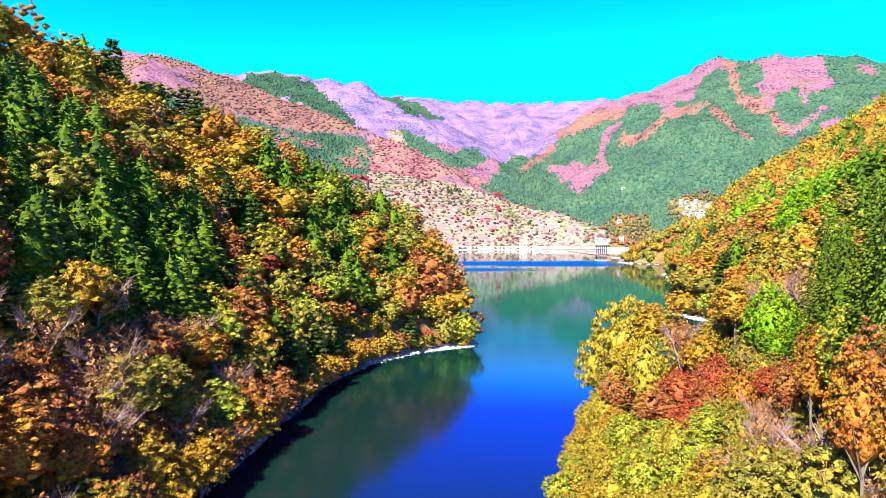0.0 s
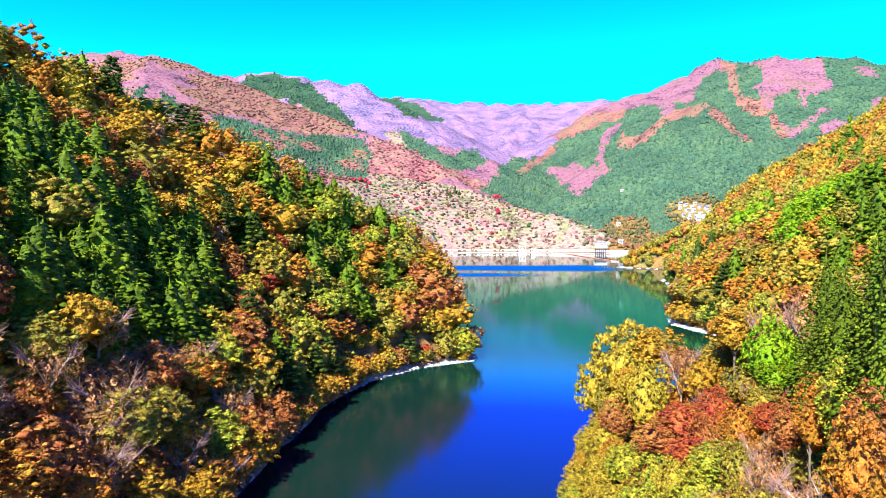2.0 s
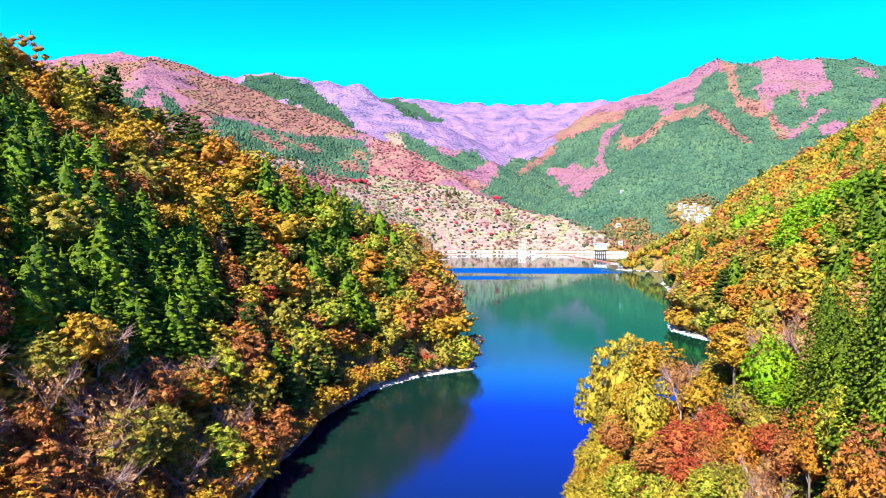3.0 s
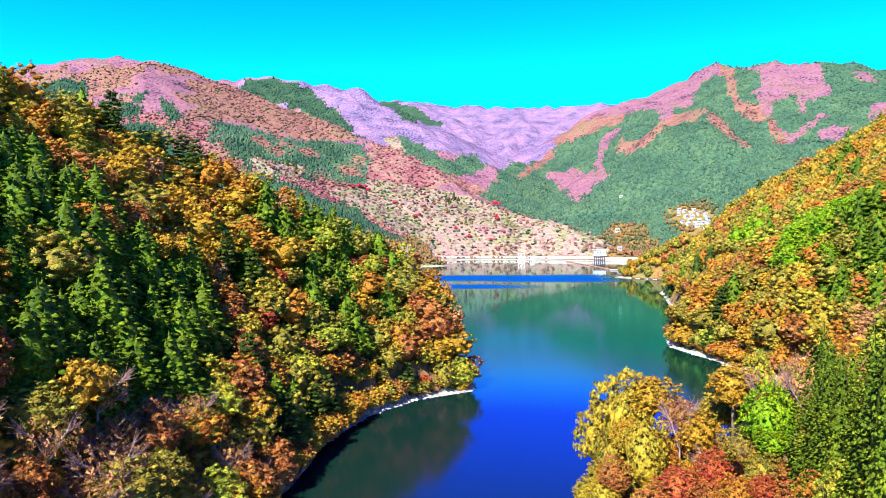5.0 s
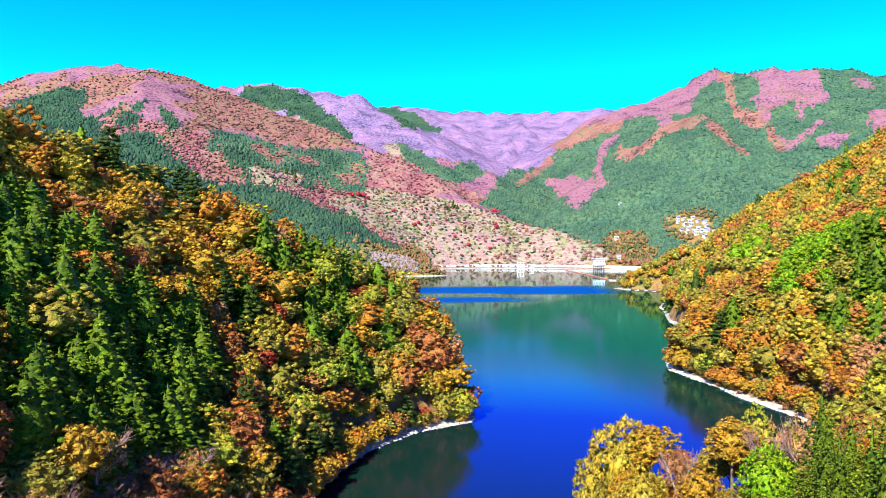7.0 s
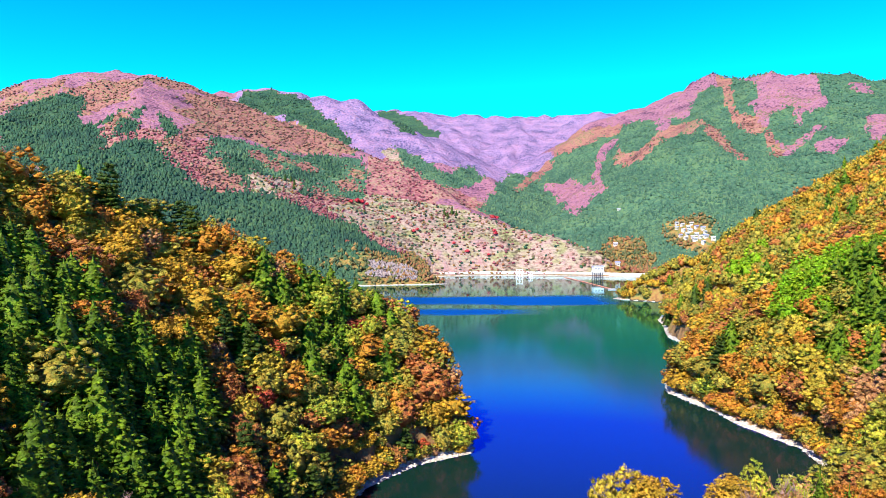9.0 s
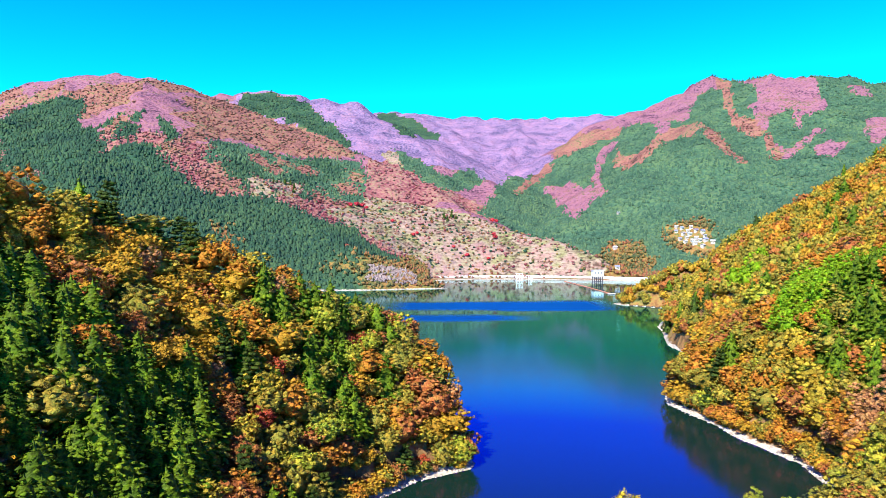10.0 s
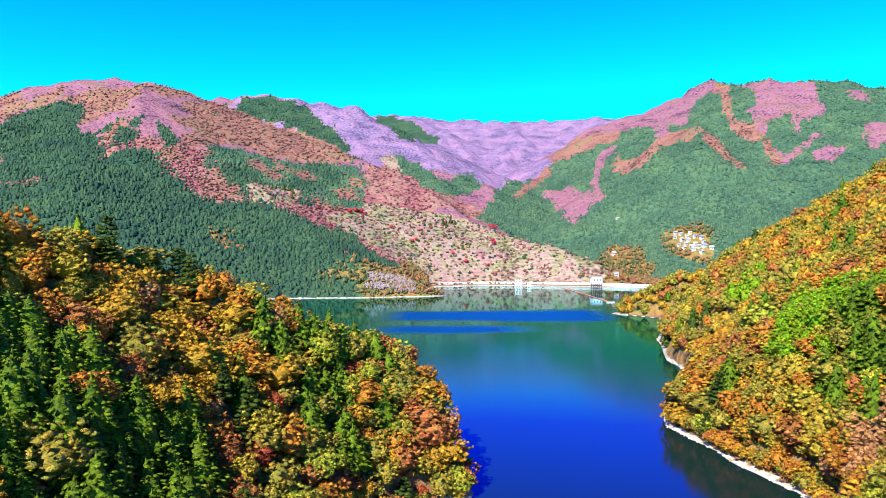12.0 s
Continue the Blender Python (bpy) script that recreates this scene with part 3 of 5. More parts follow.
# ---- ground and water ----
def ground_grid():
    ys = [-420.0]
    while ys[-1] < 4850:
        y = ys[-1]
        ys.append(y + (12 if y < -20 else 2.4 if y < 300 else 2.4 + (y - 300) * 0.012))
    ys, u = np.array(ys), np.linspace(-1, 1, 401)
    wide = 420 + 0.95 * np.maximum(ys, 0)
    return wide[:, None] * (0.62 * u + 0.38 * u ** 3)[None], np.repeat(ys[:, None], 401, 1)


def array_mesh(name, verts, faces, mats, index=None, smooth=False):
    """A mesh out of arrays; faces all of one size."""
    me = bpy.data.meshes.new(name)
    verts, faces = np.asarray(verts, np.float32), np.asarray(faces, np.int32)
    k = faces.shape[1]
    me.vertices.add(len(verts))
    me.vertices.foreach_set("co", verts.ravel())
    me.loops.add(faces.size)
    me.loops.foreach_set("vertex_index", faces.ravel())
    me.polygons.add(len(faces))
    me.polygons.foreach_set("loop_start", np.arange(0, faces.size, k, dtype=np.int32))
    for m in mats:
        me.materials.append(m)
    if index is not None:
        me.polygons.foreach_set("material_index", np.asarray(index, np.int32))
    me.polygons.foreach_set("use_smooth", np.full(len(faces), smooth))
    me.update(calc_edges=True)
    return me


GX, GY = ground_grid()
GZ = height(GX, GY)
rows_n, cols_n = GX.shape
cell = np.arange(rows_n * cols_n).reshape(rows_n, cols_n)
quads = np.stack([cell[:-1, :-1], cell[:-1, 1:], cell[1:, 1:], cell[1:, :-1]], -1).reshape(-1, 4)
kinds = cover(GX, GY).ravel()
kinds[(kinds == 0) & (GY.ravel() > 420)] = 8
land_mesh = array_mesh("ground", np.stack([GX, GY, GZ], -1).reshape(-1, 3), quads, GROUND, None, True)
for code, layer in ((1, "plantation"), (2, "bare"), (3, "orchard"), (4, "dark_plantation"), (5, "haze_violet"), (6, "orange"), (7, "pink"), (8, "autumn")):
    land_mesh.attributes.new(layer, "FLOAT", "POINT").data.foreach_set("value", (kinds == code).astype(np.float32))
tagged(new("ground", land_mesh), "steep mountain slopes under woods and plantations round a lake", "ground", kind="structure")
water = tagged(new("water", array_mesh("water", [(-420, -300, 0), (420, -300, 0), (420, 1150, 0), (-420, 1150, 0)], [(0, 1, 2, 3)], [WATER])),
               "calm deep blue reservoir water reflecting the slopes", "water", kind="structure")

# ---- trees ----
def sphere_template(level):
    bm = bmesh.new()
    bmesh.ops.create_icosphere(bm, subdivisions=level, radius=1)
    v = np.array([p.co[:] for p in bm.verts])
    f = np.array([[q.index for q in p.verts] for p in bm.faces])
    bm.free()
    return v, f


ICO, ICO2 = sphere_template(1), sphere_template(2)
OCTA = (np.array([(1, 0, 0), (0, 1, 0), (-1, 0, 0), (0, -1, 0), (0, 0, 1), (0, 0, -1)], float),
        np.array([(0, 1, 4), (1, 2, 4), (2, 3, 4), (3, 0, 4), (1, 0, 5), (2, 1, 5), (3, 2, 5), (0, 3, 5)]))


class Soup:
    """Triangles gathered out of many small pieces."""

    def __init__(self):
        self.v, self.f, self.m, self.count = [], [], [], 0

    def add(self, v, f, m=0):
        self.v.append(v)
        self.f.append(f + self.count)
        self.m.append(np.full(len(f), m))
        self.count += len(v)

    def leaves(self, r, at, out, size, tilt=0.7, long=1.3):
        """Small leaf sprays: folded rhombs at the places given, facing about outwards."""
        n = len(at)
        nrm = out + r.normal(0, tilt, (n, 3))
        nrm /= np.linalg.norm(nrm, axis=1)[:, None]
        a = np.cross(nrm, r.normal(0, 1, (n, 3)))
        a /= np.linalg.norm(a, axis=1)[:, None]
        b = np.cross(nrm, a)
        s = (1.12 * size * r.uniform(0.6, 1.3, n))[:, None]
        p = np.stack([at + a * s * long * 0.5, at + b * s * 0.45 - nrm * s * 0.12, at - a * s * long * 0.5, at - b * s * 0.45 - nrm * s * 0.12], 1).reshape(-1, 3)
        k = np.arange(n)[:, None] * 4
        self.add(p, np.concatenate([k + np.array([[0, 1, 2]]), k + np.array([[0, 2, 3]])]), 1)

    def blob(self, r, template, at, size, rough=0.18):
        v, f = template
        self.add(np.asarray(at) + v * np.asarray(size) * (1 + r.normal(0, rough, (len(v), 1))), f)

    def tube(self, a, b, ra, rb, sides=5):
        a, b = np.asarray(a, float), np.asarray(b, float)
        d = (b - a) / (np.linalg.norm(b - a) + 1e-9)
        u = np.cross(d, (0.3, 0.5, 0.8))
        u /= np.linalg.norm(u)
        w = np.cross(d, u)
        t = np.arange(sides) * 2 * np.pi / sides
        ring = np.cos(t)[:, None] * u + np.sin(t)[:, None] * w
        i, j = np.arange(sides), (np.arange(sides) + 1) % sides
        self.add(np.concatenate([a + ring * ra, b + ring * rb]),
                 np.concatenate([np.stack([i, j, j + sides], 1), np.stack([i, j + sides, i + sides], 1)]))

    def mesh(self, name, mat, smooth=True):
        """mat: one material, or two: leaf clumps and leaf sprays."""
        two = isinstance(mat, tuple)
        return array_mesh(name, np.concatenate(self.v), np.concatenate(self.f), list(mat) if two else [mat], np.concatenate(self.m) if two else None, smooth)


def sphere_points(r, n, low=-0.35):
    z = r.uniform(low, 1, n)
    t = r.uniform(0, 2 * np.pi, n)
    q = np.sqrt(1 - z * z)
    return np.stack([q * np.cos(t), q * np.sin(t), z], 1)


def broadleaf_crown(r, pads=110, leaves=4, size=0.72, wide=3.9, tall=3.6, base=4.2, pad=0.5, template=OCTA, flat=0.58):
    """Domed crown: uneven limbs, each carrying many small flat pads of leaves with gaps between them."""
    s = Soup()
    mid = np.array([0, 0, base + 0.6])
    s.blob(r, ICO, mid - (0, 0, 0.25), (wide * 0.74, wide * 0.74, tall * 0.74), 0.13)
    limbs = sphere_points(r, 7, -0.25)
    i = np.arange(pads)
    z = 1 - 1.6 * (i + 0.5) / pads
    a = i * 2.39996 + r.normal(0, 0.25, pads)
    q = np.sqrt(1 - z * z)
    p = np.stack([q * np.cos(a), q * np.sin(a), z], 1)
    lump = 0.72 + 0.34 * np.clip(np.max(p @ limbs.T, axis=1), 0, 1) ** 5 + r.normal(0, 0.06, pads)
    lump[::4] *= 0.8
    at = mid + p * lump[:, None] * np.array([wide, wide, tall])
    rad = pad * r.uniform(0.65, 1.3, pads)[:, None] * np.array([1, 1, flat])
    for place, own in zip(at, rad):
        s.blob(r, template, place, own, 0.24)
    q = sphere_points(r, pads * leaves, -0.2)
    k = np.repeat(i, leaves)
    s.leaves(r, at[k] + q * rad[k] * r.uniform(0.9, 1.75, (len(k), 1)), q * 0.6 + p[k] * 0.5 + np.array([0, 0, 0.4]), size, 0.6)
    return s


def broadleaf_trunk(r, top=6.5, girth=0.22):
    s = Soup()
    bend = r.normal(0, 0.25, 2)
    s.tube((0, 0, -1.2), (bend[0], bend[1], top * 0.5), girth, girth * 0.75, 6)
    s.tube((bend[0], bend[1], top * 0.5), (bend[0] * 0.5, bend[1], top), girth * 0.75, girth * 0.4, 6)
    for k in range(5):
        t = k * 1.26 + r.uniform(0, 0.6)
        s.tube((bend[0], bend[1], top * r.uniform(0.45, 0.7)), (2.2 * math.cos(t), 2.2 * math.sin(t), top * r.uniform(0.8, 1.05)), girth * 0.45, 0.04, 4)
    return s


def conifer_crown(r, high=13.0, wide=2.3, tufts=150, tuft=0.5, sprays=2, size=0.5, droop=0.35, template=OCTA, core=0.72):
    """Pointed crown: a slender core inside a close spiral of hanging tufts with dark gaps between."""
    s = Soup()
    low = high * 0.1
    for z0, z1 in ((low, high * 0.35), (high * 0.35, high * 0.65), (high * 0.65, high * 0.9)):
        w = [wide * core * (1 - (z - low) / (high - low)) ** 0.8 for z in (z0, z1)]
        s.tube((0, 0, z0), (0, 0, z1), w[0], w[1], 8)
    v, f = template
    phase = r.uniform(0, 6.3, 2)
    places, ways = [], []
    for k in range(tufts):
        u = 1 - math.sqrt(1 - (k + 0.5) / tufts)
        a = k * 2.39996 + r.normal(0, 0.3)
        w = wide * (1 - u) ** 0.72 * (1 + 0.13 * math.sin(3 * a + phase[0] + 9 * u) + 0.1 * math.sin(5 * a + phase[1] - 14 * u)) + 0.08
        q = w * (r.uniform(0.55, 0.75) if k % 4 == 0 else r.uniform(0.82, 1.08))
        c, d = math.cos(a), math.sin(a)
        at = np.array([q * c, q * d, low + (high - low) * u - droop * q * 0.5 + r.uniform(-0.3, 0.3)])
        long = tuft * r.uniform(0.7, 1.25) * (0.6 + 0.4 * (1 - u))
        t = v * np.array([long * 1.15, long * 0.8, long * 0.8]) * (1 + r.normal(0, 0.2, (len(v), 1)))
        t[:, 2] -= droop * t[:, 0]
        s.add(at + np.stack([t[:, 0] * c - t[:, 1] * d, t[:, 0] * d + t[:, 1] * c, t[:, 2]], 1), f)
        for _ in range(sprays):
            places.append(at + r.normal(0, 0.55 * long, 3))
            ways.append((c, d, 0.7))
    s.leaves(r, np.array(places), np.array(ways), size, 0.45)
    s.tube((0, 0, high * 0.9), (0, 0, high * 1.02), 0.2, 0.01, 4)
    return s


def pine_crown(r, high=11.0):
    """Dark, flat-layered crown with gaps between its tiers."""
    s = Soup()
    for k in range(8):
        z = high * (0.35 + 0.085 * k)
        w = 2.9 * (1 - k / 9.5) + 0.3
        for a in r.uniform(0, 6.3) + np.arange(5) * 1.26 + r.normal(0, 0.25, 5):
            q = w * r.uniform(0.45, 0.85)
            at = np.array([q * math.cos(a), q * math.sin(a), z + r.uniform(-0.3, 0.3)])
            s.blob(r, ICO, at, (w * 0.38, w * 0.38, 0.34), 0.2)
            p = sphere_points(r, 11, -0.1)
            s.leaves(r, at + p * np.array([w * 0.42, w * 0.42, 0.4]), p * 0.6 + np.array([0, 0, 0.5]), 0.5, 0.5)
    return s


def bare_limbs(r, high=8.0, spread=3.6, forks=6):
    """Leafless limbs that fork twice into thin twigs."""
    limbs, twigs = Soup(), Soup()
    limbs.tube((0, 0, -1.2), (0.1, 0, high * 0.35), 0.2, 0.15, 6)
    for k in range(forks):
        a = k * 6.28 / forks + r.uniform(-0.4, 0.4)
        root = np.array([0.1, 0, high * r.uniform(0.22, 0.38)])
        mid = np.array([math.cos(a) * spread * 0.5, math.sin(a) * spread * 0.5, high * r.uniform(0.5, 0.72)])
        limbs.tube(root, mid, 0.14, 0.09, 4)
        for j in range(4):
            b = a + r.normal(0, 0.6)
            end = mid + np.array([math.cos(b), math.sin(b), r.uniform(0.3, 1.3)]) * spread * r.uniform(0.3, 0.55)
            limbs.tube(mid, end, 0.085, 0.03, 3)
            for i in range(9):
                c = b + r.normal(0, 0.8)
                start = mid + (end - mid) * r.uniform(0.3, 1)
                twigs.tube(start, start + np.array([math.cos(c), math.sin(c), r.uniform(0.1, 1.5)]) * r.uniform(0.6, 1.3), 0.03, 0.01, 3)
    return limbs, twigs


def part(name, mesh, parent, label=""):
    ob = new(name, mesh)
    ob.parent = parent
    return tagged(ob, label)


def tree(name, label, category, group, pieces):
    """A tree: an Empty at its foot with its parts."""
    root = tagged(new(name), label, category, group)
    for piece, mesh in pieces:
        tagged(part(piece, mesh, root), kind="stuff" if piece in ("twig_spray", "foliage") else "")
    return root


R = np.random.default_rng(7)
WORDS = {
    "golden": "broad-crowned tree with golden autumn leaves on the slope",
    "yellow": "rounded tree with bright yellow autumn leaves on the slope",
    "orange": "broadleaf tree with orange autumn leaves on the slope",
    "rust": "broadleaf tree with rust-brown autumn leaves on the slope",
    "olive": "broadleaf tree with olive leaves turning gold on the slope",
    "green": "broadleaf tree with full green leaves on the slope",
    "lime": "broadleaf tree with fresh lime-green leaves on the slope",
    "red": "small maple with deep red autumn leaves on the slope",
}
NAMES = {"golden": "golden_broadleaf_tree", "yellow": "yellow_broadleaf_tree", "orange": "orange_broadleaf_tree", "rust": "rusty_broadleaf_tree",
         "olive": "olive_broadleaf_tree", "lime": "lime_broadleaf_tree", "green": "green_broadleaf_tree", "red": "maple_tree"}
MODELS = {}
for key, words in WORDS.items():
    MODELS[key] = [tree(NAMES[key], words, "tree", key + " broadleaf trees",
                        [("trunk", broadleaf_trunk(R).mesh("trunk", BARK)),
                         ("crown", broadleaf_crown(R, wide=w, tall=h).mesh("crown", both(key)))]) for w, h in ((3.9, 3.4), (3.3, 4.4))]
for key in ("golden", "yellow", "orange", "rust", "olive", "lime", "green", "red"):
    MODELS["close_" + key] = [tree(NAMES[key], WORDS[key], "tree", key + " broadleaf trees",
                                   [("trunk", broadleaf_trunk(R).mesh("trunk", BARK)), ("crown", broadleaf_crown(R, 170, 8, 0.42, pad=0.36).mesh("crown", both(key)))]),
                              tree(NAMES[key], WORDS[key], "tree", key + " broadleaf trees",
                                   [("trunk", broadleaf_trunk(R).mesh("trunk", BARK)), ("crown", broadleaf_crown(R, 420, 7, 0.27, pad=0.22).mesh("crown", both(key)))])]
for key in ("rust", "orange", "lime", "red", "golden", "olive", "green"):
    MODELS["slender_" + key] = [tree(NAMES[key], WORDS[key], "tree", key + " broadleaf trees",
                                     [("trunk", broadleaf_trunk(R, 10.5).mesh("trunk", BARK)), ("crown", broadleaf_crown(R, 300, 7, 0.27, 2.6, 3.4, 8.6, 0.22).mesh("crown", both(key)))])]
trunk_tall = Soup()
trunk_tall.tube((0, 0, -1.2), (0, 0, 6), 0.24, 0.14, 6)
trunk_tall = trunk_tall.mesh("trunk", BARK)
MODELS["cedar"] = [tree("cedar_tree", "pointed green cedar with drooping tufted branches on the slope", "conifer", "green cedars",
                        [("trunk", trunk_tall), ("crown", conifer_crown(R, 12.0, w).mesh("crown", both("cedar")))]) for w in (3.2, 2.7)]
MODELS["pine"] = [tree("pine_tree", "dark layered pine standing on the ridge slope", "conifer", "dark pines",
                       [("trunk", trunk_tall), ("crown", pine_crown(R).mesh("crown", both("pine")))]) for w in (1, 2)]
MODELS["bare"] = []
for w in (1, 2):
    limbs, twigs = bare_limbs(R)
    fringe = Soup()
    p = sphere_points(R, 260, -0.1)
    fringe.leaves(R, p * np.array([3.6, 3.6, 4.0]) * R.uniform(0.5, 1.05, (260, 1)) + np.array([0, 0, 3.8]), p, 0.6)
    MODELS["bare"].append(tree("bare_tree", "leafless tree with pale limbs and a few dry leaves", "tree", "bare trees",
                               [("trunk", limbs.mesh("trunk", PALE_BARK)), ("twig_spray", twigs.mesh("twig_spray", TWIG)), ("foliage", fringe.mesh("foliage", both("dry")))]))
tall_trunk = Soup()
tall_trunk.tube((0, 0, -1.5), (0, 0, 20), 0.4, 0.1, 8)
MODELS["giant"] = [tree("tall_cedar", "tall dense cedar with puffy green tufts above the shore", "conifer", "tall cedars by the shore",
                        [("trunk", tall_trunk.mesh("trunk", BARK)),
                         ("crown", conifer_crown(R, 22.0, 3.9, 2100, 0.25, 1, 0.2, 0.35, OCTA, 0.55).mesh("crown", both("tall_cedar")))])]

# stands of one kind on the near slopes: outlines on the map
STANDS = [
    ("cedar", [(-90, 100), (-82, 120), (-70, 127), (-60, 132), (-50, 138), (-43, 132), (-40, 118), (-41, 103), (-44, 90), (-52, 76), (-84, 74)], 0.9),
    ("cedar", [(-44, 172), (-42, 196), (-28, 208), (-13, 203), (-14, 188), (-25, 166), (-37, 164)], 0.45),
    ("pine", [(-108, 140), (-100, 160), (-70, 194), (-45, 216), (-28, 228), (-20, 222), (-34, 206), (-60, 180), (-88, 148)], 0.3),
    ("cedar", [(124, 223), (133, 224), (150, 215), (150, 160), (117, 170), (115, 208)], 0.6),
    ("green", [(120, 240), (150, 272), (175, 262), (160, 215), (119, 216), (112, 236)], 0.6),
    ("rust", [(-75, 60), (-53, 93), (-46, 116), (-37, 119), (-25, 112), (-31, 90), (-34, 60)], 0.16),
    ("bare", [(-75, 60), (-53, 93), (-46, 116), (-37, 119), (-28, 112), (-31, 90), (-34, 60)], 0.45),
    ("golden", [(-80, 145), (-78, 163), (-71, 176), (-54, 180), (-45, 163), (-54, 141), (-65, 152), (-70, 143)], 0.6),
    ("yellow", [(8, 30), (14, 85), (26, 125), (46, 130), (40, 100), (24, 60)], 0.25),
    ("lime", [(8, 30), (14, 85), (26, 110), (36, 90), (24, 60)], 0.25),
    ("rust", [(26, 60), (36, 110), (60, 120), (80, 100), (50, 60)], 0.25),
    ("bare", [(26, 60), (36, 110), (60, 120), (80, 100), (50, 60)], 0.15),
    ("red", [(22, 88), (30, 98), (38, 92), (36, 80), (28, 78)], 0.7),
    ("bare", [(28, 58), (36, 74), (46, 70), (38, 40), (28, 40)], 0.5),
    ("orange", [(121, 348), (103, 254), (106, 227), (106, 202), (115, 188), (108, 160), (100, 172), (96, 186), (96, 226), (92, 257)], 0.2),
    ("bare", [(100, 140), (100, 168), (106, 190), (124, 176), (130, 150)], 0.55),
]
MIX = [("golden", 0.22), ("olive", 0.49), ("orange", 0.59), ("yellow", 0.65), ("rust", 0.74), ("lime", 0.79), ("red", 0.805), ("bare", 0.85), ("cedar", 0.92), ("pine", 1.0)]


def spread(r, x0, x1, y0, y1, step, loose=0.36):
    """Evenly scattered places: a jittered lattice."""
    gx, gy = np.meshgrid(np.arange(x0, x1, step), np.arange(y0, y1, step * 0.87))
    gx = gx + (np.arange(gx.shape[0]) % 2)[:, None] * step * 0.5
    return (gx + r.uniform(-loose, loose, gx.shape) * step).ravel(), (gy + r.uniform(-loose, loose, gy.shape) * step).ravel()


def slope_at(x, y, d=6.0):
    return (height(x + d, y) - height(x - d, y)) / (2 * d), (height(x, y + d) - height(x, y - d)) / (2 * d)


def species(x, y, r):
    for key, poly, share in STANDS:
        if r.random() < share and inside(np.array([x]), np.array([y]), np.array(poly, float))[0]:
            return key
    v = np.clip(r.random() * 0.75 + 0.25 * (0.5 + 0.9 * float(fbm(np.array([x]), np.array([y]), 22, 91, 2)[0])), 0, 0.999)
    return next(k for k, top in MIX if v < top)


SIZES = {"cedar": (0.75, 1.2), "pine": (0.75, 1.1), "bare": (0.65, 1.05), "red": (0.5, 0.75)}
SINGLE = {"golden": 90, "olive": 70, "orange": 60, "yellow": 80, "rust": 60, "lime": 40, "green": 30, "red": 25, "bare": 60, "cedar": 120, "pine": 40}
planted = []
for x0, x1, y0, y1 in ((-125, 16, 52, 240), (6, 84, 26, 140), (84, 190, 120, 290)):
    px, py = spread(R, x0, x1, y0, y1, 4.8)
    pz, ds = height(px, py), shore_distance(px, py)
    sx, sy = slope_at(px, py)
    for x, y, z, d, gx, gy in zip(px, py, pz, ds, sx, sy):
        if d < (2.2 if x > 84 or (x < 5 and y > 155) else 0.8) or z < 0.3:
            continue
        if x < 14 and gy < -0.35 and gx < 0.3:
            continue
        key = species(x, y, R)
        if key in ("cedar", "pine") and x > -6 and x < 16 and y > 160:
            key = ("lime", "orange", "golden")[int(R.integers(3))]
        if x < -24 and y < 108 and key in ("yellow", "lime"):
            key = ("orange", "bare")[int(R.integers(2))]
        if 24 < x < 40 and 78 < y < 96 and R.random() < 0.75:
            continue
        if key in ("cedar", "pine") and 6 < x < 84 and y < 140:
            key = "olive"
        if 28 < x < 56 and 36 < y < 74 and x - 0.6 * y > 1.5:
            continue
        if 14 < x < 66 and 60 < y < 130 and R.random() < 0.35:
            continue
        lo, hi = SIZES.get(key, (0.65, 1.2))
        k = R.uniform(lo, hi) * (0.8 if d < 5 else 1.0) * (0.62 if 12 < x < 66 and y > 46 else 0.95 if 55 < x < 84 else 1.38 if x > 84 else 1.15 if y > 100 else 1.0)
        planted.append((math.hypot(x, y - 40), key, x, y, z, k))
# single trees that stand out on the near slope
for x, y, key, k in ((-31.5, 93, "lime", 1.05), (-34, 115, "golden", 1.2), (-40, 78, "bare", 1.35), (-36.5, 69, "bare", 1.2), (-45, 86, "bare", 1.2), (-33, 84, "bare", 1.1), (-37, 100, "orange", 1.1), (-29.5, 101, "rust", 1.0)):
    planted.append((math.hypot(x, y - 40), key, x, y, float(height(np.array([x]), np.array([y]))[0]), k))
# a fringe that leans over the water along the near banks
for (ax, ay), (bx, by) in zip(LAKE_NEAR[1:6], LAKE_NEAR[2:7]):
    for t in np.arange(0, 1, 3.4 / math.hypot(bx - ax, by - ay)):
        x, y = ax + (bx - ax) * t - R.uniform(-0.5, 0.9), ay + (by - ay) * t
        if y > 50:
            planted.append((math.hypot(x, y - 40), str(R.choice(["rust", "orange", "golden", "bare", "orange", "golden"])), x, y, 0.2, R.uniform(0.6, 0.95)))
for (ax, ay), (bx, by) in [*zip(LAKE_FAR[19:27], LAKE_FAR[20:28]), *zip(LAKE_NEAR[6:9], LAKE_NEAR[7:10])]:
    far = math.hypot(bx - ax, by - ay)
    for row in (3.0, 4.6, 6.2, 7.8, 9.6, 13.0, 16.6):
        for t in np.arange(0, 1, 4.0 / far):
            nx, ny = -(by - ay) / far, (bx - ax) / far
            x, y = ax + (bx - ax) * t + nx * row + R.normal(0, 0.8), ay + (by - ay) * t + ny * row + R.normal(0, 0.8)
            if float(shore_distance(np.array([x]), np.array([y]))[0]) > 1.5:
                planted.append((math.hypot(x, y - 40), str(R.choice(["rust", "orange", "golden", "olive", "golden", "olive", "yellow"])), x, y, float(height(np.array([x]), np.array([y]))[0]) - (1.2 if row in (4.6, 7.8) else 0.0), R.uniform(0.5, 0.9) * (0.6 if row in (4.6, 7.8) else 1.0)))
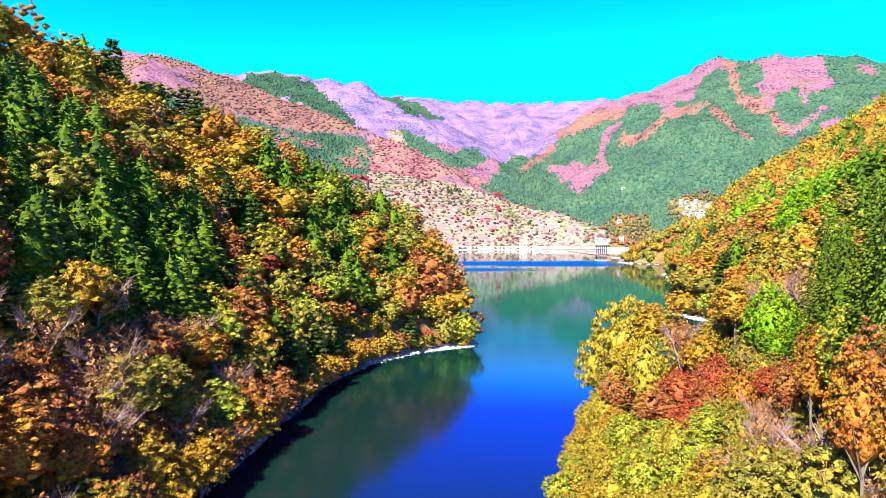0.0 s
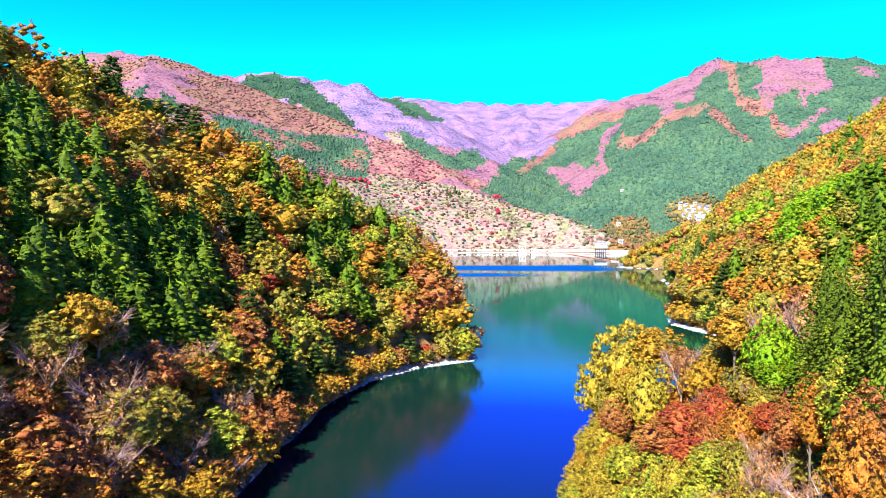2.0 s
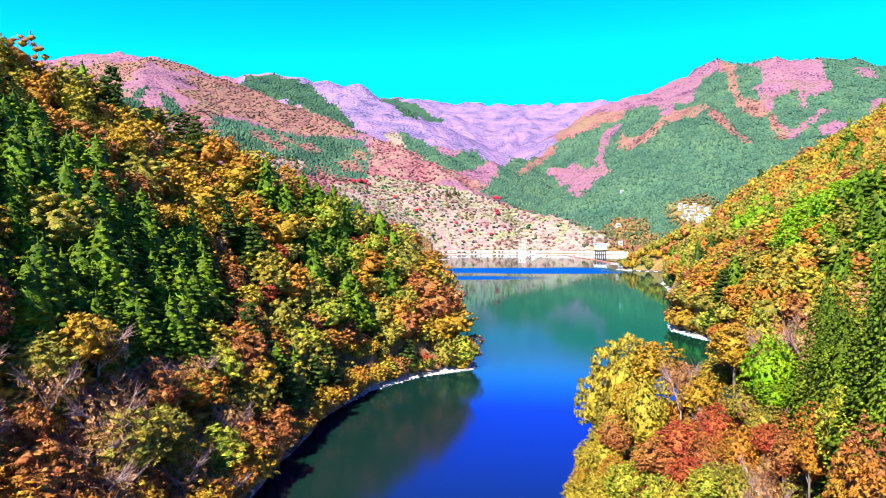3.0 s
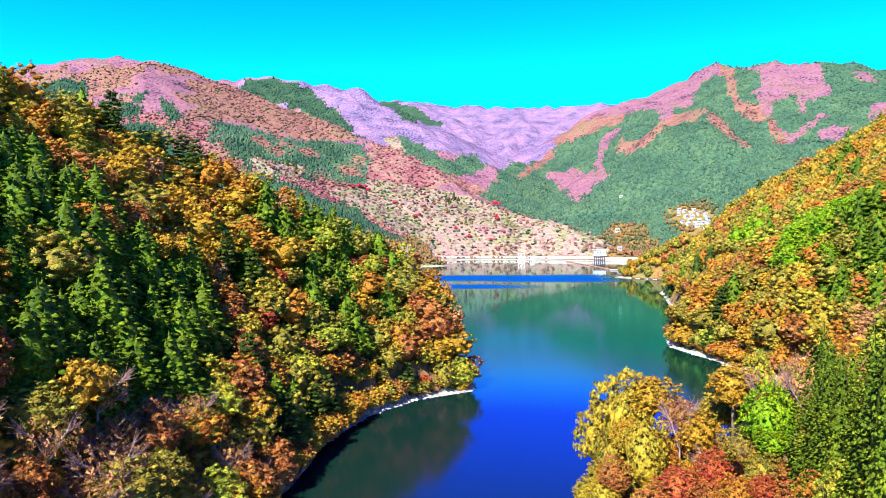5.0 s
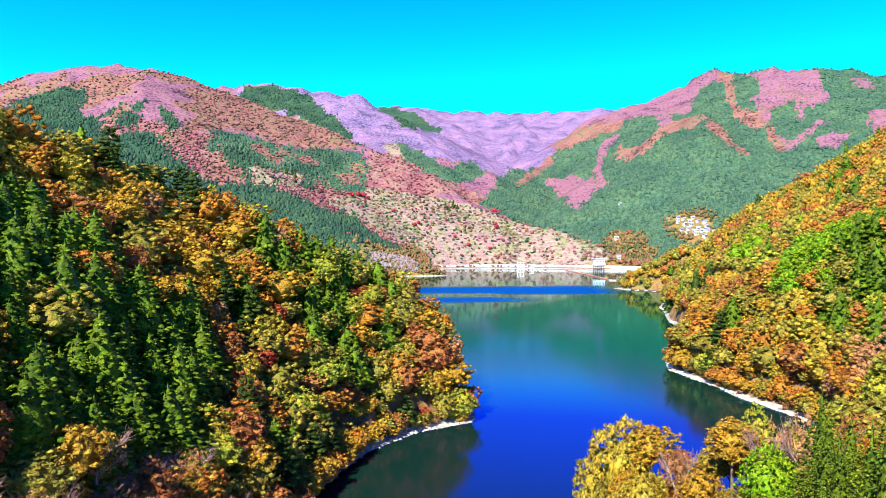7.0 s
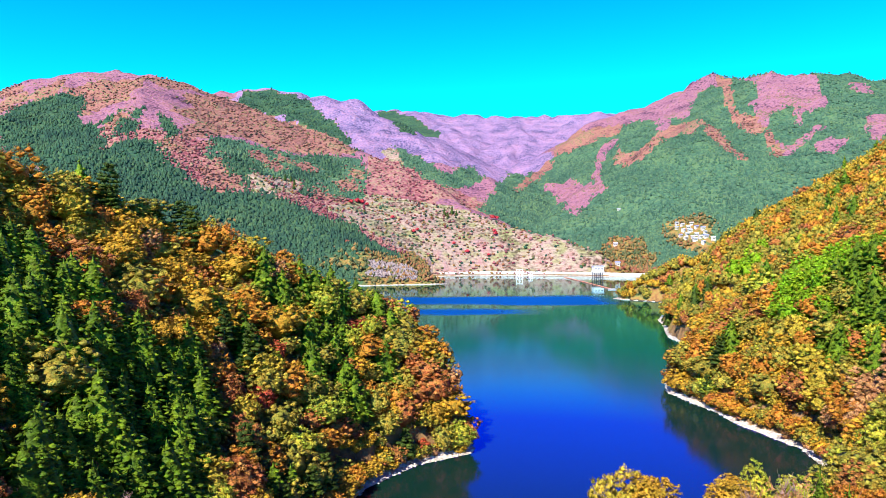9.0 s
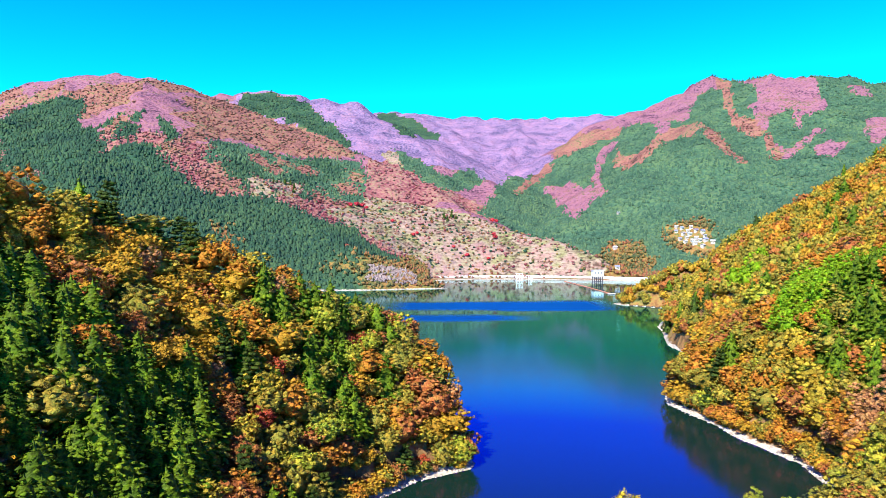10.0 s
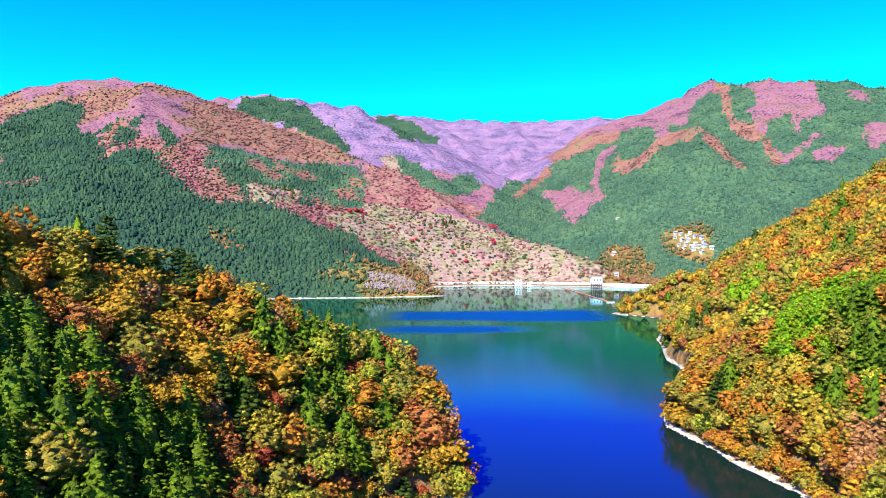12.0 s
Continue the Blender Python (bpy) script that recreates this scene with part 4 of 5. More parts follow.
# low growth that hangs over the water round the knoll
for (ax, ay), (bx, by) in zip(LAKE_FAR[29:33], LAKE_FAR[30:34]):
    far = math.hypot(bx - ax, by - ay)
    for row in (0.4, 3.4):
        for t in np.arange(0, 1, 3.2 / far):
            x, y = ax + (bx - ax) * t - (by - ay) / far * row, ay + (by - ay) * t + (bx - ax) / far * row
            planted.append((math.hypot(x, y - 40), str(R.choice(["yellow", "lime", "golden", "yellow", "olive"])), x, y, max(float(height(np.array([x]), np.array([y]))[0]), 0.1), R.uniform(0.42, 0.62)))
# leafless trees before the tall cedars
for x, y in ((26.5, 45), (33, 40.5), (30.5, 38), (27, 38), (34, 36.5), (28, 48.5), (23.5, 49)):
    planted.append((math.hypot(x, y - 40), "bare", x, y, float(height(np.array([x]), np.array([y]))[0]), R.uniform(0.8, 1.0)))
# the nearest ones stand singly, the rest are joined
planted.sort()
rest = {}
for _, key, x, y, z, k in planted:
    size = k * R.uniform(0.9, 1.15, 3) * (np.array([1.35, 1.35, 0.82]) if key == "cedar" else 1.0)
    if SINGLE[key] > 0:
        SINGLE[key] -= 1
        group = MODELS["close_" + key][:1] if 8 < x < 70 and y < 128 and "close_" + key in MODELS else MODELS[key]
        model = group[int(R.integers(len(group)))]
        copy_thing(model, Matrix.LocRotScale((x, y, z - 0.2), Euler((R.normal(0, 0.04), R.normal(0, 0.04), R.uniform(0, 6.28))), size))
    else:
        rest.setdefault(key, []).append((x, y, z - 0.2, k))
# the knoll's own trees: place, width of the crown and height of its middle above the lake
KNOLL_TIP = {
    "golden": [(34.4, 111, 9.9, 17.4), (38.6, 100, 6.3, 14.5), (42.3, 97, 8.2, 22.5), (28.7, 104, 5.8, 12.8), (46, 106, 7, 17)],
    "yellow": [(30.4, 112, 7, 14.4), (26.9, 115, 6.4, 9.8), (29.5, 98, 6.8, 12.6), (23.6, 97, 5.6, 6.3)],
    "olive": [(27.2, 107, 6.2, 9.1), (42.1, 104, 6, 16.8), (39.9, 88, 5.8, 16.6)],
    "rust": [(24.7, 96, 4.6, 9.7), (38, 107, 5.5, 15.5)],
    "bare": [(36.6, 103, 6, 15.5), (40, 86.5, 5, 16.5), (45.5, 91, 6, 22), (48, 86, 6, 23)],
    "lime": [(47, 99, 5, 22.5), (50, 96, 5, 21)],
    "green": [(41.8, 85, 7.4, 21.5), (45.5, 88, 6, 21), (40.5, 82, 4.5, 19)],
}
KNOLL_BACK = {
    "red": [(29.6, 83, 5.8, 13.2), (35.2, 87, 5, 13.6), (28.1, 77, 5, 11.4), (35.7, 74, 3, 14.8)],
    "rust": [(26.4, 82, 6.2, 11.2), (32, 62, 3.6, 18.2), (31, 79, 4.5, 12), (27.5, 43, 5, 22.8)],
    "orange": [(33.9, 76, 5, 14.2), (30.5, 55, 3, 21.5), (25.5, 41, 4.2, 21.6), (22.5, 88, 4, 7)],
    "lime": [(27.1, 68, 5, 13.2), (23.1, 85, 6.4, 7), (24.2, 77, 6.2, 8.3), (31.1, 52, 3.2, 23.4), (20, 68, 6, 8), (22.5, 61, 5.6, 10.5)],
    "yellow": [(19, 75, 5, 5.5), (24, 69, 5, 10.2), (17.5, 60, 5, 7.5), (26, 55, 4.5, 13.5), (21, 53, 5, 11)],
    "bare": [(29.5, 60, 4.5, 15), (27, 56, 4.5, 15), (31.5, 66, 4.5, 14.5), (24, 58, 4, 12)],
    "olive": [(29.1, 66, 4.2, 13.4), (38, 79, 5, 16)],
}
for stand in (KNOLL_TIP, KNOLL_BACK):
    for key, places in stand.items():
        for x, y, wide, mid in places:
            z = float(height(np.array([x]), np.array([y]))[0])
            kind, w, h = "close_" + key, wide / 8.0, (mid - z) / 5.0
            if key == "bare":
                kind = key
            elif h > 1.75 * w and "slender_" + key in MODELS:
                kind, w, h = "slender_" + key, wide / 5.4, (mid - z) / 9.2
            w, h = max(w, 0.6 * h), max(h, 0.6)
            copy_thing(MODELS[kind][-1 if y < 100 else 0], Matrix.LocRotScale((x, y, z - 0.2), Euler((0, 0, R.uniform(0, 6.28))), (w * R.uniform(0.95, 1.1), w * R.uniform(0.95, 1.1), h)))
for x, y, k in ((33, 49, 1.12), (35.5, 55, 1.0), (38.5, 47, 1.12), (43, 52, 1.05), (37, 62, 0.9), (42, 62, 0.98), (48, 58, 1.0), (47, 67, 0.95), (43, 75.5, 0.98), (48.5, 79, 0.92), (40, 69, 0.9), (53, 72, 1.05)):
    z = float(height(np.array([x]), np.array([y]))[0])
    copy_thing(MODELS["giant"][0], Matrix.LocRotScale((x, y, z), Euler((0, 0, R.uniform(0, 6.28))), (k, k, k)))
for models in MODELS.values():
    for ob in models:
        for o in (*ob.children_recursive, ob):
            bpy.data.objects.remove(o)


# ---- woods beyond, too many to count ----
def scatter(name, label, template, mat, at, wide, tall, r, sink=0.1, grow=1.0):
    """One mesh of many crowns."""
    index = None
    if isinstance(template, Soup):
        index = np.concatenate(template.m)
        template = soup_template(template)
    v, f = template
    n = len(at)
    if not n:
        return
    t = r.uniform(0, 2 * np.pi, n)
    w, h = wide * grow * r.uniform(0.75, 1.25, n), tall * grow * r.uniform(0.75, 1.25, n)
    jit = v[None] * (1 + r.normal(0, 0.22 if len(v) < 40 else 0.0, (n, len(v), 1)))
    p = np.stack([(jit[..., 0] * np.cos(t)[:, None] - jit[..., 1] * np.sin(t)[:, None]) * w[:, None],
                  (jit[..., 0] * np.sin(t)[:, None] + jit[..., 1] * np.cos(t)[:, None]) * w[:, None], jit[..., 2] * h[:, None] - sink * tall], -1) + at[:, None]
    ff = (f[None] + (np.arange(n) * len(v))[:, None, None]).reshape(-1, 3)
    return tagged(new(name, array_mesh(name, p.reshape(-1, 3), ff, list(mat) if isinstance(mat, tuple) else [mat], None if index is None else np.tile(index, n), True)), label, "trees", kind="stuff")


def soup_template(s):
    return np.concatenate(s.v), np.concatenate(s.f)


def spire_template():
    s = Soup()
    for z0, z1, w in ((0.1, 0.55, 0.5), (0.4, 0.8, 0.36), (0.68, 1.0, 0.22)):
        t = np.arange(6) * np.pi / 3
        ring = np.stack([np.cos(t) * w, np.sin(t) * w, np.full(6, z0)], 1)
        i = np.arange(6)
        s.add(np.concatenate([ring, [[0, 0, z1]]]), np.stack([i, (i + 1) % 6, np.full(6, 6)], 1))
    return soup_template(s)


def cone_template():
    t = np.arange(5) * 2 * np.pi / 5
    i = np.arange(5)
    v = np.concatenate([np.stack([np.cos(t) * 0.5, np.sin(t) * 0.5, np.full(5, 0.05)], 1), np.stack([np.cos(t + 0.6) * 0.36, np.sin(t + 0.6) * 0.36, np.full(5, 0.42)], 1), [[0, 0, 1]]])
    f = np.concatenate([np.stack([i, (i + 1) % 5, i + 5], 1), np.stack([(i + 1) % 5, (i + 1) % 5 + 5, i + 5], 1), np.stack([i + 5, (i + 1) % 5 + 5, np.full(5, 10)], 1)])
    return v, f


CLUSTER = Soup()
for at, size in (((0.1, 0, 0.55), (0.42, 0.4, 0.38)), ((-0.28, 0.2, 0.42), (0.3, 0.3, 0.3)), ((0.12, -0.3, 0.4), (0.3, 0.28, 0.3))):
    CLUSTER.blob(R, OCTA, at, size, 0.2)
CLUSTER = soup_template(CLUSTER)
PUFF = (ICO[0] * np.array([0.5, 0.5, 0.42]) + np.array([0, 0, 0.5]), ICO[1])
DOME = (OCTA[0] * np.array([0.55, 0.55, 0.5]) + np.array([0, 0, 0.4]), OCTA[1][:4])
BUSHY = [broadleaf_crown(R, 26, 2, 1.05, 3.4, 3.2, 3.1, 0.8, flat=0.8) for _ in range(2)]
MIDCEDAR = conifer_crown(R, 11.0, 2.9, 44, 0.8, 1, 0.9)

LIGHTER = [broadleaf_crown(R, 56, 2, 0.9, 4.1, 3.3, 3.2, 0.62) for _ in range(3)]
CEDAR = conifer_crown(R, 12.0, 3.0, 80, 0.7, 2, 0.7)
PINE = pine_crown(R, 11.0)
for key, items in rest.items():
    items = np.array(items)
    kinds = {"cedar": [CEDAR], "pine": [PINE]}.get(key, LIGHTER)
    for j, template in enumerate(kinds):
        own = items[j::len(kinds)]
        scatter("slope_trees", key + " trees standing close together on the lakeside slope", template, both("dry" if key == "bare" else key), own[:, :3], 1.3 if key == "cedar" else 1.0, 0.82 if key == "cedar" else 1.0, R, 0.0, own[:, 3])

# right-hand hill beyond the near strip
px, py = spread(R, 84, 360, 290, 705, 8.0)
more = spread(R, 190, 345, 120, 290, 7.6)
px, py = np.concatenate([px, more[0]]), np.concatenate([py, more[1]])
pz, ds = height(px, py), shore_distance(px, py)
gx, gy = slope_at(px, py)
keep = (ds > 2.5) & ((gx - 0.15 * gy > -0.25) | (py > 610)) & (pz > 0.4)
px, py, pz = px[keep], py[keep], pz[keep]
GREEN_STANDS = ([(159, 375), (173, 395), (190, 398), (181, 366), (162, 351), (156, 357)],
                [(119, 229), (125, 231), (150, 255), (159, 252), (148, 224), (125, 189), (120, 197), (117, 211)])
green = (inside(px, py, np.array(GREEN_STANDS[0], float)) | inside(px, py, np.array(GREEN_STANDS[1], float))) & (R.random(len(px)) < 0.8)
pick = np.clip(R.random(len(px)) * 0.8 + 0.2 * (0.5 + fbm(px, py, 40, 95, 2)), 0, 0.999)
sel = np.full(len(px), "golden", object)
for key, lo, hi in (("golden", 0, 0.32), ("olive", 0.32, 0.66), ("orange", 0.66, 0.74), ("rust", 0.74, 0.80), ("yellow", 0.80, 0.84), ("cedar", 0.84, 0.90), ("pine", 0.90, 0.985), ("red", 0.985, 1)):
    sel[(pick >= lo) & (pick < hi)] = key
sel[green] = "green"
for key in ("golden", "olive", "orange", "rust", "yellow", "red", "green", "cedar", "pine"):
    at = np.stack([px, py, pz], 1)[sel == key]
    for j, template in enumerate([MIDCEDAR] if key in ("cedar", "pine") else BUSHY):
        scatter("hillside_trees", key + " trees covering the hillside above the lake", template, both(key), at[j::1 if template is MIDCEDAR else 2], 1.4, 1.4, R)

# woods behind the left-hand hill, seen over its crest
px, py = spread(R, -460, -60, 235, 700, 10.0)
ok = (shore_distance(px, py) > 4) & (py > 235 - 0.9 * (px + 20)) & (py > -1.35 * px)
px, py = px[ok], py[ok]
pick = R.random(len(px))
for key, lo, hi in (("golden", 0, 0.3), ("olive", 0.3, 0.5), ("orange", 0.5, 0.7), ("pine", 0.7, 1)):
    ok = (pick >= lo) & (pick < hi)
    scatter("hillside_trees", key + " trees on the slopes behind the near hill", MIDCEDAR if key == "pine" else BUSHY[0], both(key), np.stack([px, py, height(px, py)], 1)[ok], 1.35, 1.15, R)

# undergrowth on the near slopes
BUSH = Soup()
BUSH.blob(R, OCTA, (0, 0, 0.35), (0.4, 0.4, 0.35), 0.2)
q = sphere_points(R, 6, 0)
BUSH.leaves(R, q * 0.5 + np.array([0, 0, 0.25]), q, 0.4)
for key, seed in (("dry", 1), ("rust", 2), ("olive", 3), ("golden", 4)):
    rr = np.random.default_rng(50 + seed)
    bx, by = np.concatenate([rr.uniform(-120, 10, 600), rr.uniform(6, 90, 450), rr.uniform(84, 180, 500), rr.uniform(-80, -27, 500)]), np.concatenate([rr.uniform(50, 230, 600), rr.uniform(26, 140, 450), rr.uniform(120, 290, 500), rr.uniform(50, 130, 500)])
    dd = shore_distance(bx, by)
    keep = dd > 2.2
    bx, by = bx[keep], by[keep]
    scatter("undergrowth", key + " bushes and brush covering the ground between trees", BUSH, both(key), np.stack([bx, by, height(bx, by)], 1), 3.4, 2.8, rr)

# the mountains
px, py = [], []
for y0, y1, step in ((690, 1300, 6.0), (1300, 1800, 8.0), (1800, 2500, 12.0)):
    a, b = spread(R, -0.72 * y1, 0.72 * y1, y0, y1, step, 0.95)
    ok = np.abs(a) < 0.72 * b + 10
    px.append(a[ok])
    py.append(b[ok])
px, py = np.concatenate(px), np.concatenate(py)
ds = shore_distance(px, py)
gx, gy = slope_at(px, py, 12)
keep = (ds > np.where((py > 985) & (px > -20) & (px < 330), 36, 5)) & (gy + 0.25 * gx * np.sign(-px) > np.where(py < 960, -0.3, -0.05)) & ~((px > 150) & (py < 760) & (px < 340))
for hx, hy, hw, _ in VILLAGE:
    keep &= ~((np.abs(px - hx) < hw * 0.8) & (py - hy < 6) & (hy - py < 16))
px, py = px[keep], py[keep]
pz, kind = height(px, py), cover(px + R.normal(0, 7, len(px)), py + R.normal(0, 9, len(px)))
big = np.clip(py / 1100, 0.8, 3.0)
for code, name, label, mat, template, wide, tall in (
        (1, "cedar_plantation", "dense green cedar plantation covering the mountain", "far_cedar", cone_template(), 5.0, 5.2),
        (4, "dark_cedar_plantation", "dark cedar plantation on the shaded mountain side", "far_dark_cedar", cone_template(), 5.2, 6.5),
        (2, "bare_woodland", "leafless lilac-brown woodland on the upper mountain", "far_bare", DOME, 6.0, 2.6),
        (5, "distant_woodland", "distant leafless woodland on the far range, haze in its colour", "far_haze", DOME, 8.0, 2.8),
        (6, "orange_woodland", "orange-brown autumn woodland on the mountain ridge", "far_orange", PUFF, 5.6, 3.8),
        (7, "pink_woodland", "reddish pink autumn woodland above the orchard", "far_pink", PUFF, 5.2, 4.4),
        (0, "autumn_woodland", "mixed autumn woodland near the far shore", "far_autumn", CLUSTER, 6.5, 7)):
    ok = kind == code
    if code in (2, 5):
        continue
    if code == 0:
        ok &= (px > 0) | (py > 1010) | (R.random(len(px)) < 0.5)
    if code in (6, 7):
        ok &= (py < 1750) & (R.random(len(px)) < np.where(py < 1250, 0.6, 0.4))
    for lo, hi, grow in ((0, 1800, 1.0), (1800, 2500, 1.15)):
        sub = ok & (py >= lo) & (py < hi)
        scatter(name, label, template, FAR[mat], np.stack([px, py, pz], 1)[sub], wide * grow, tall * (0.6 + 0.4 * grow), R)
# bushes and small trees in the orchard
px, py = spread(R, -340, 290, 1050, 1310, 7.0, 0.9)
keep = (cover(px, py) == 3) & (shore_distance(px, py) > 16) & (R.random(len(px)) < 0.5)
px, py = px[keep], py[keep]
pick = R.random(len(px))
for lo, hi, mat, word, w in ((0, 0.3, "far_orange", "tan", 3.6), (0.3, 0.6, "far_autumn", "olive and gold", 4.6), (0.6, 0.8, "far_dark_cedar", "dark green", 4.8), (0.8, 1, "far_pink", "reddish", 5.4)):
    ok = (pick >= lo) & (pick < hi)
    scatter("orchard_bushes", word + " bushes dotted over the terraced orchard slope", PUFF, FAR[mat], np.stack([px, py, height(px, py)], 1)[ok], w, w * 0.8, R)


# ---- things by the far shore ----
CONCRETE = plain("concrete", (0.40, 0.38, 0.35), (0.60, 0.58, 0.54), 2.0, 0.85)
WHITE_PAINT = plain("white_paint", (0.70, 0.70, 0.68), (0.82, 0.82, 0.80), 1.5, 0.6)
DARK_STEEL = plain("dark_steel", (0.05, 0.05, 0.06), (0.10, 0.10, 0.12), 1.0, 0.5, 0.6)
ROOF_GREY = plain("grey_roof", (0.30, 0.31, 0.36), (0.46, 0.47, 0.52), 1.5, 0.6)
ROOF_BLUE = plain("blue_roof", (0.20, 0.22, 0.42), (0.30, 0.32, 0.52), 1.5, 0.6)
ROOF_WHITE = plain("pale_roof", (0.46, 0.44, 0.46), (0.62, 0.60, 0.62), 1.5, 0.6)
PLASTER = plain("plaster", (0.42, 0.36, 0.31), (0.58, 0.52, 0.46), 1.5, 0.9)
GLASS = plain("window_glass", (0.02, 0.025, 0.03), (0.04, 0.05, 0.06), 1.0, 0.08)
FLOAT = plain("orange_float", (0.62, 0.20, 0.10), (0.74, 0.30, 0.18), 1.0, 0.6)
ROCK = plain("shore_rock", (0.34, 0.29, 0.24), (0.66, 0.58, 0.50), 0.6, 0.95, 0.0, 0.05)
TRODDEN = plain("trodden_path", (0.40, 0.30, 0.22), (0.56, 0.44, 0.34), 0.8, 0.95)


def box_mesh(name, size, at, mat, edge=0.06):
    bm = bmesh.new()
    bmesh.ops.create_cube(bm, size=1)
    bmesh.ops.scale(bm, vec=size, verts=bm.verts)
    bmesh.ops.bevel(bm, geom=bm.edges[:], offset=min(edge, min(size) * 0.2), segments=1, affect="EDGES")
    bmesh.ops.translate(bm, vec=at, verts=bm.verts)
    me = bpy.data.meshes.new(name)
    bm.to_mesh(me)
    bm.free()
    me.materials.append(mat)
    return me


def tube_mesh(name, a, b, ra, rb, mat, sides=8):
    s = Soup()
    s.tube(a, b, ra, rb, sides)
    return s.mesh(name, mat)


def gable_mesh(name, w, d, z0, rise, mat, over=0.7, thick=0.25):
    """A pitched roof with eaves and a real thickness."""
    bm = bmesh.new()
    x, y = w / 2 + over, d / 2 + over
    rows = []
    for lift in (0, thick):
        rows.append([bm.verts.new(p) for p in ((-x, -y, z0 + lift), (x, -y, z0 + lift), (x, 0, z0 + rise + lift), (-x, 0, z0 + rise + lift), (x, y, z0 + lift), (-x, y, z0 + lift))])
    lo, hi = rows
    for v in (lo, hi):
        bm.faces.new((v[0], v[1], v[2], v[3]))
        bm.faces.new((v[3], v[2], v[4], v[5]))
    for a, b in ((0, 1), (1, 2), (2, 4), (4, 5), (5, 3), (3, 0)):
        bm.faces.new((lo[a], lo[b], hi[b], hi[a]))
    bmesh.ops.recalc_face_normals(bm, faces=bm.faces)
    me = bpy.data.meshes.new(name)
    bm.to_mesh(me)
    bm.free()
    me.materials.append(mat)
    return me


def ground_z(x, y):
    return float(height(np.array([x]), np.array([y]))[0])


def house(x, y, wide, turn, roof, words):
    deep, tall = wide * 0.75, 5.2 if wide > 8.5 else 3.6
    root = tagged(new("house"), words, "house", "village houses")
    root.matrix_world = pose(x, y, ground_z(x, y) + 0.4, 0, 0, turn)
    part("wall", box_mesh("wall", (wide, deep, tall + 4), (0, 0, tall / 2 - 2), PLASTER), root)
    part("roof", gable_mesh("roof", wide, deep, tall, wide * 0.24, roof), root)
    for level in range(2 if tall > 4 else 1):
        for k in (-0.3, 0.0, 0.3):
            win = part("window", box_mesh("window", (1.5, 0.14, 1.2), (k * wide, -deep / 2 - 0.04, 1.7 + 2.5 * level), GLASS, 0.02), root)
            part("sill", box_mesh("sill", (1.8, 0.3, 0.12), (k * wide, -deep / 2 - 0.1, 1.0 + 2.5 * level), WHITE_PAINT, 0.02), win)
    part("door", box_mesh("door", (1.0, 0.12, 2.1), (0.16 * wide, -deep / 2 - 0.05, 1.05), DARK_STEEL, 0.02), root)


for i, (x, y, wide, turn) in enumerate(VILLAGE):
    wide *= 0.72
    roof, word = ((ROOF_GREY, "grey"), (ROOF_WHITE, "pale"), (ROOF_BLUE, "blue-grey"), (ROOF_WHITE, "pale"))[i % 4]
    house(x, y, wide, turn, roof, "small plastered house with a " + word + " pitched roof")


def intake_tower(x, y):
    """Gatehouse on legs over the water."""
    root = tagged(new("intake_tower"), "white concrete intake gatehouse on dark legs in the lake", "tower")
    root.matrix_world = pose(x, y, -9, 0, 0, 8)
    for lx in (-6, 0, 6):
        for ly in (-4, 4):
            part("leg", tube_mesh("leg", (lx, ly, 0), (lx, ly, 19.5), 0.75, 0.65, DARK_STEEL, 10), root)
    for z in (12.5, 17):
        for ly in (-4, 4):
            part("beam", box_mesh("beam", (12.5, 0.5, 0.6), (0, ly, z), DARK_STEEL), root)
    part("deck", box_mesh("deck", (17, 12, 1.0), (0, 0, 20), CONCRETE), root)
    part("house", box_mesh("house", (14.5, 9.5, 7.4), (0, 0, 24.2), WHITE_PAINT), root)
    part("roof", box_mesh("roof", (16.5, 11.5, 0.9), (0, 0, 28.35), ROOF_WHITE), root)
    for k in (-4.5, 0, 4.5):
        part("window", box_mesh("window", (1.8, 0.2, 2.0), (k, -4.8, 24.6), GLASS, 0.03), root)
    for k in range(9):
        part("rail_post", box_mesh("rail_post", (0.12, 0.12, 1.1), (-8 + 2 * k, -5.8, 21.05), WHITE_PAINT, 0.02), root)
    part("handrail", box_mesh("handrail", (16.4, 0.14, 0.14), (0, -5.8, 21.65), WHITE_PAINT, 0.02), root)


intake_tower(222, 955)


def white_frame(x, y, wide, tall, words):
    """A white open frame with braces at the water's edge."""
    root = tagged(new("landing_frame"), words, "frame", "white frames on the shore")
    root.matrix_world = pose(x, y, -1.5)
    for lx in (-wide / 2, 0, wide / 2):
        part("post", box_mesh("post", (0.8, 0.8, tall), (lx, 0, tall / 2), WHITE_PAINT), root)
    for z in (tall * 0.45, tall * 0.92):
        part("beam", box_mesh("beam", (wide + 2, 0.9, 0.9), (0, 0.1, z), WHITE_PAINT), root)
    for sx in (-1, 1):
        part("brace", tube_mesh("brace", (sx * wide / 2, 0, tall * 0.1), (0, 0, tall * 0.9), 0.3, 0.3, WHITE_PAINT), root)
    part("footing", box_mesh("footing", (wide + 3, 4, 2.2), (0, 0.5, 0.6), CONCRETE), root)


white_frame(119, 1032, 9, 13.5, "white steel landing frame standing at the far shore")
white_frame(137, 1040, 5, 9, "smaller white steel frame beside the landing")


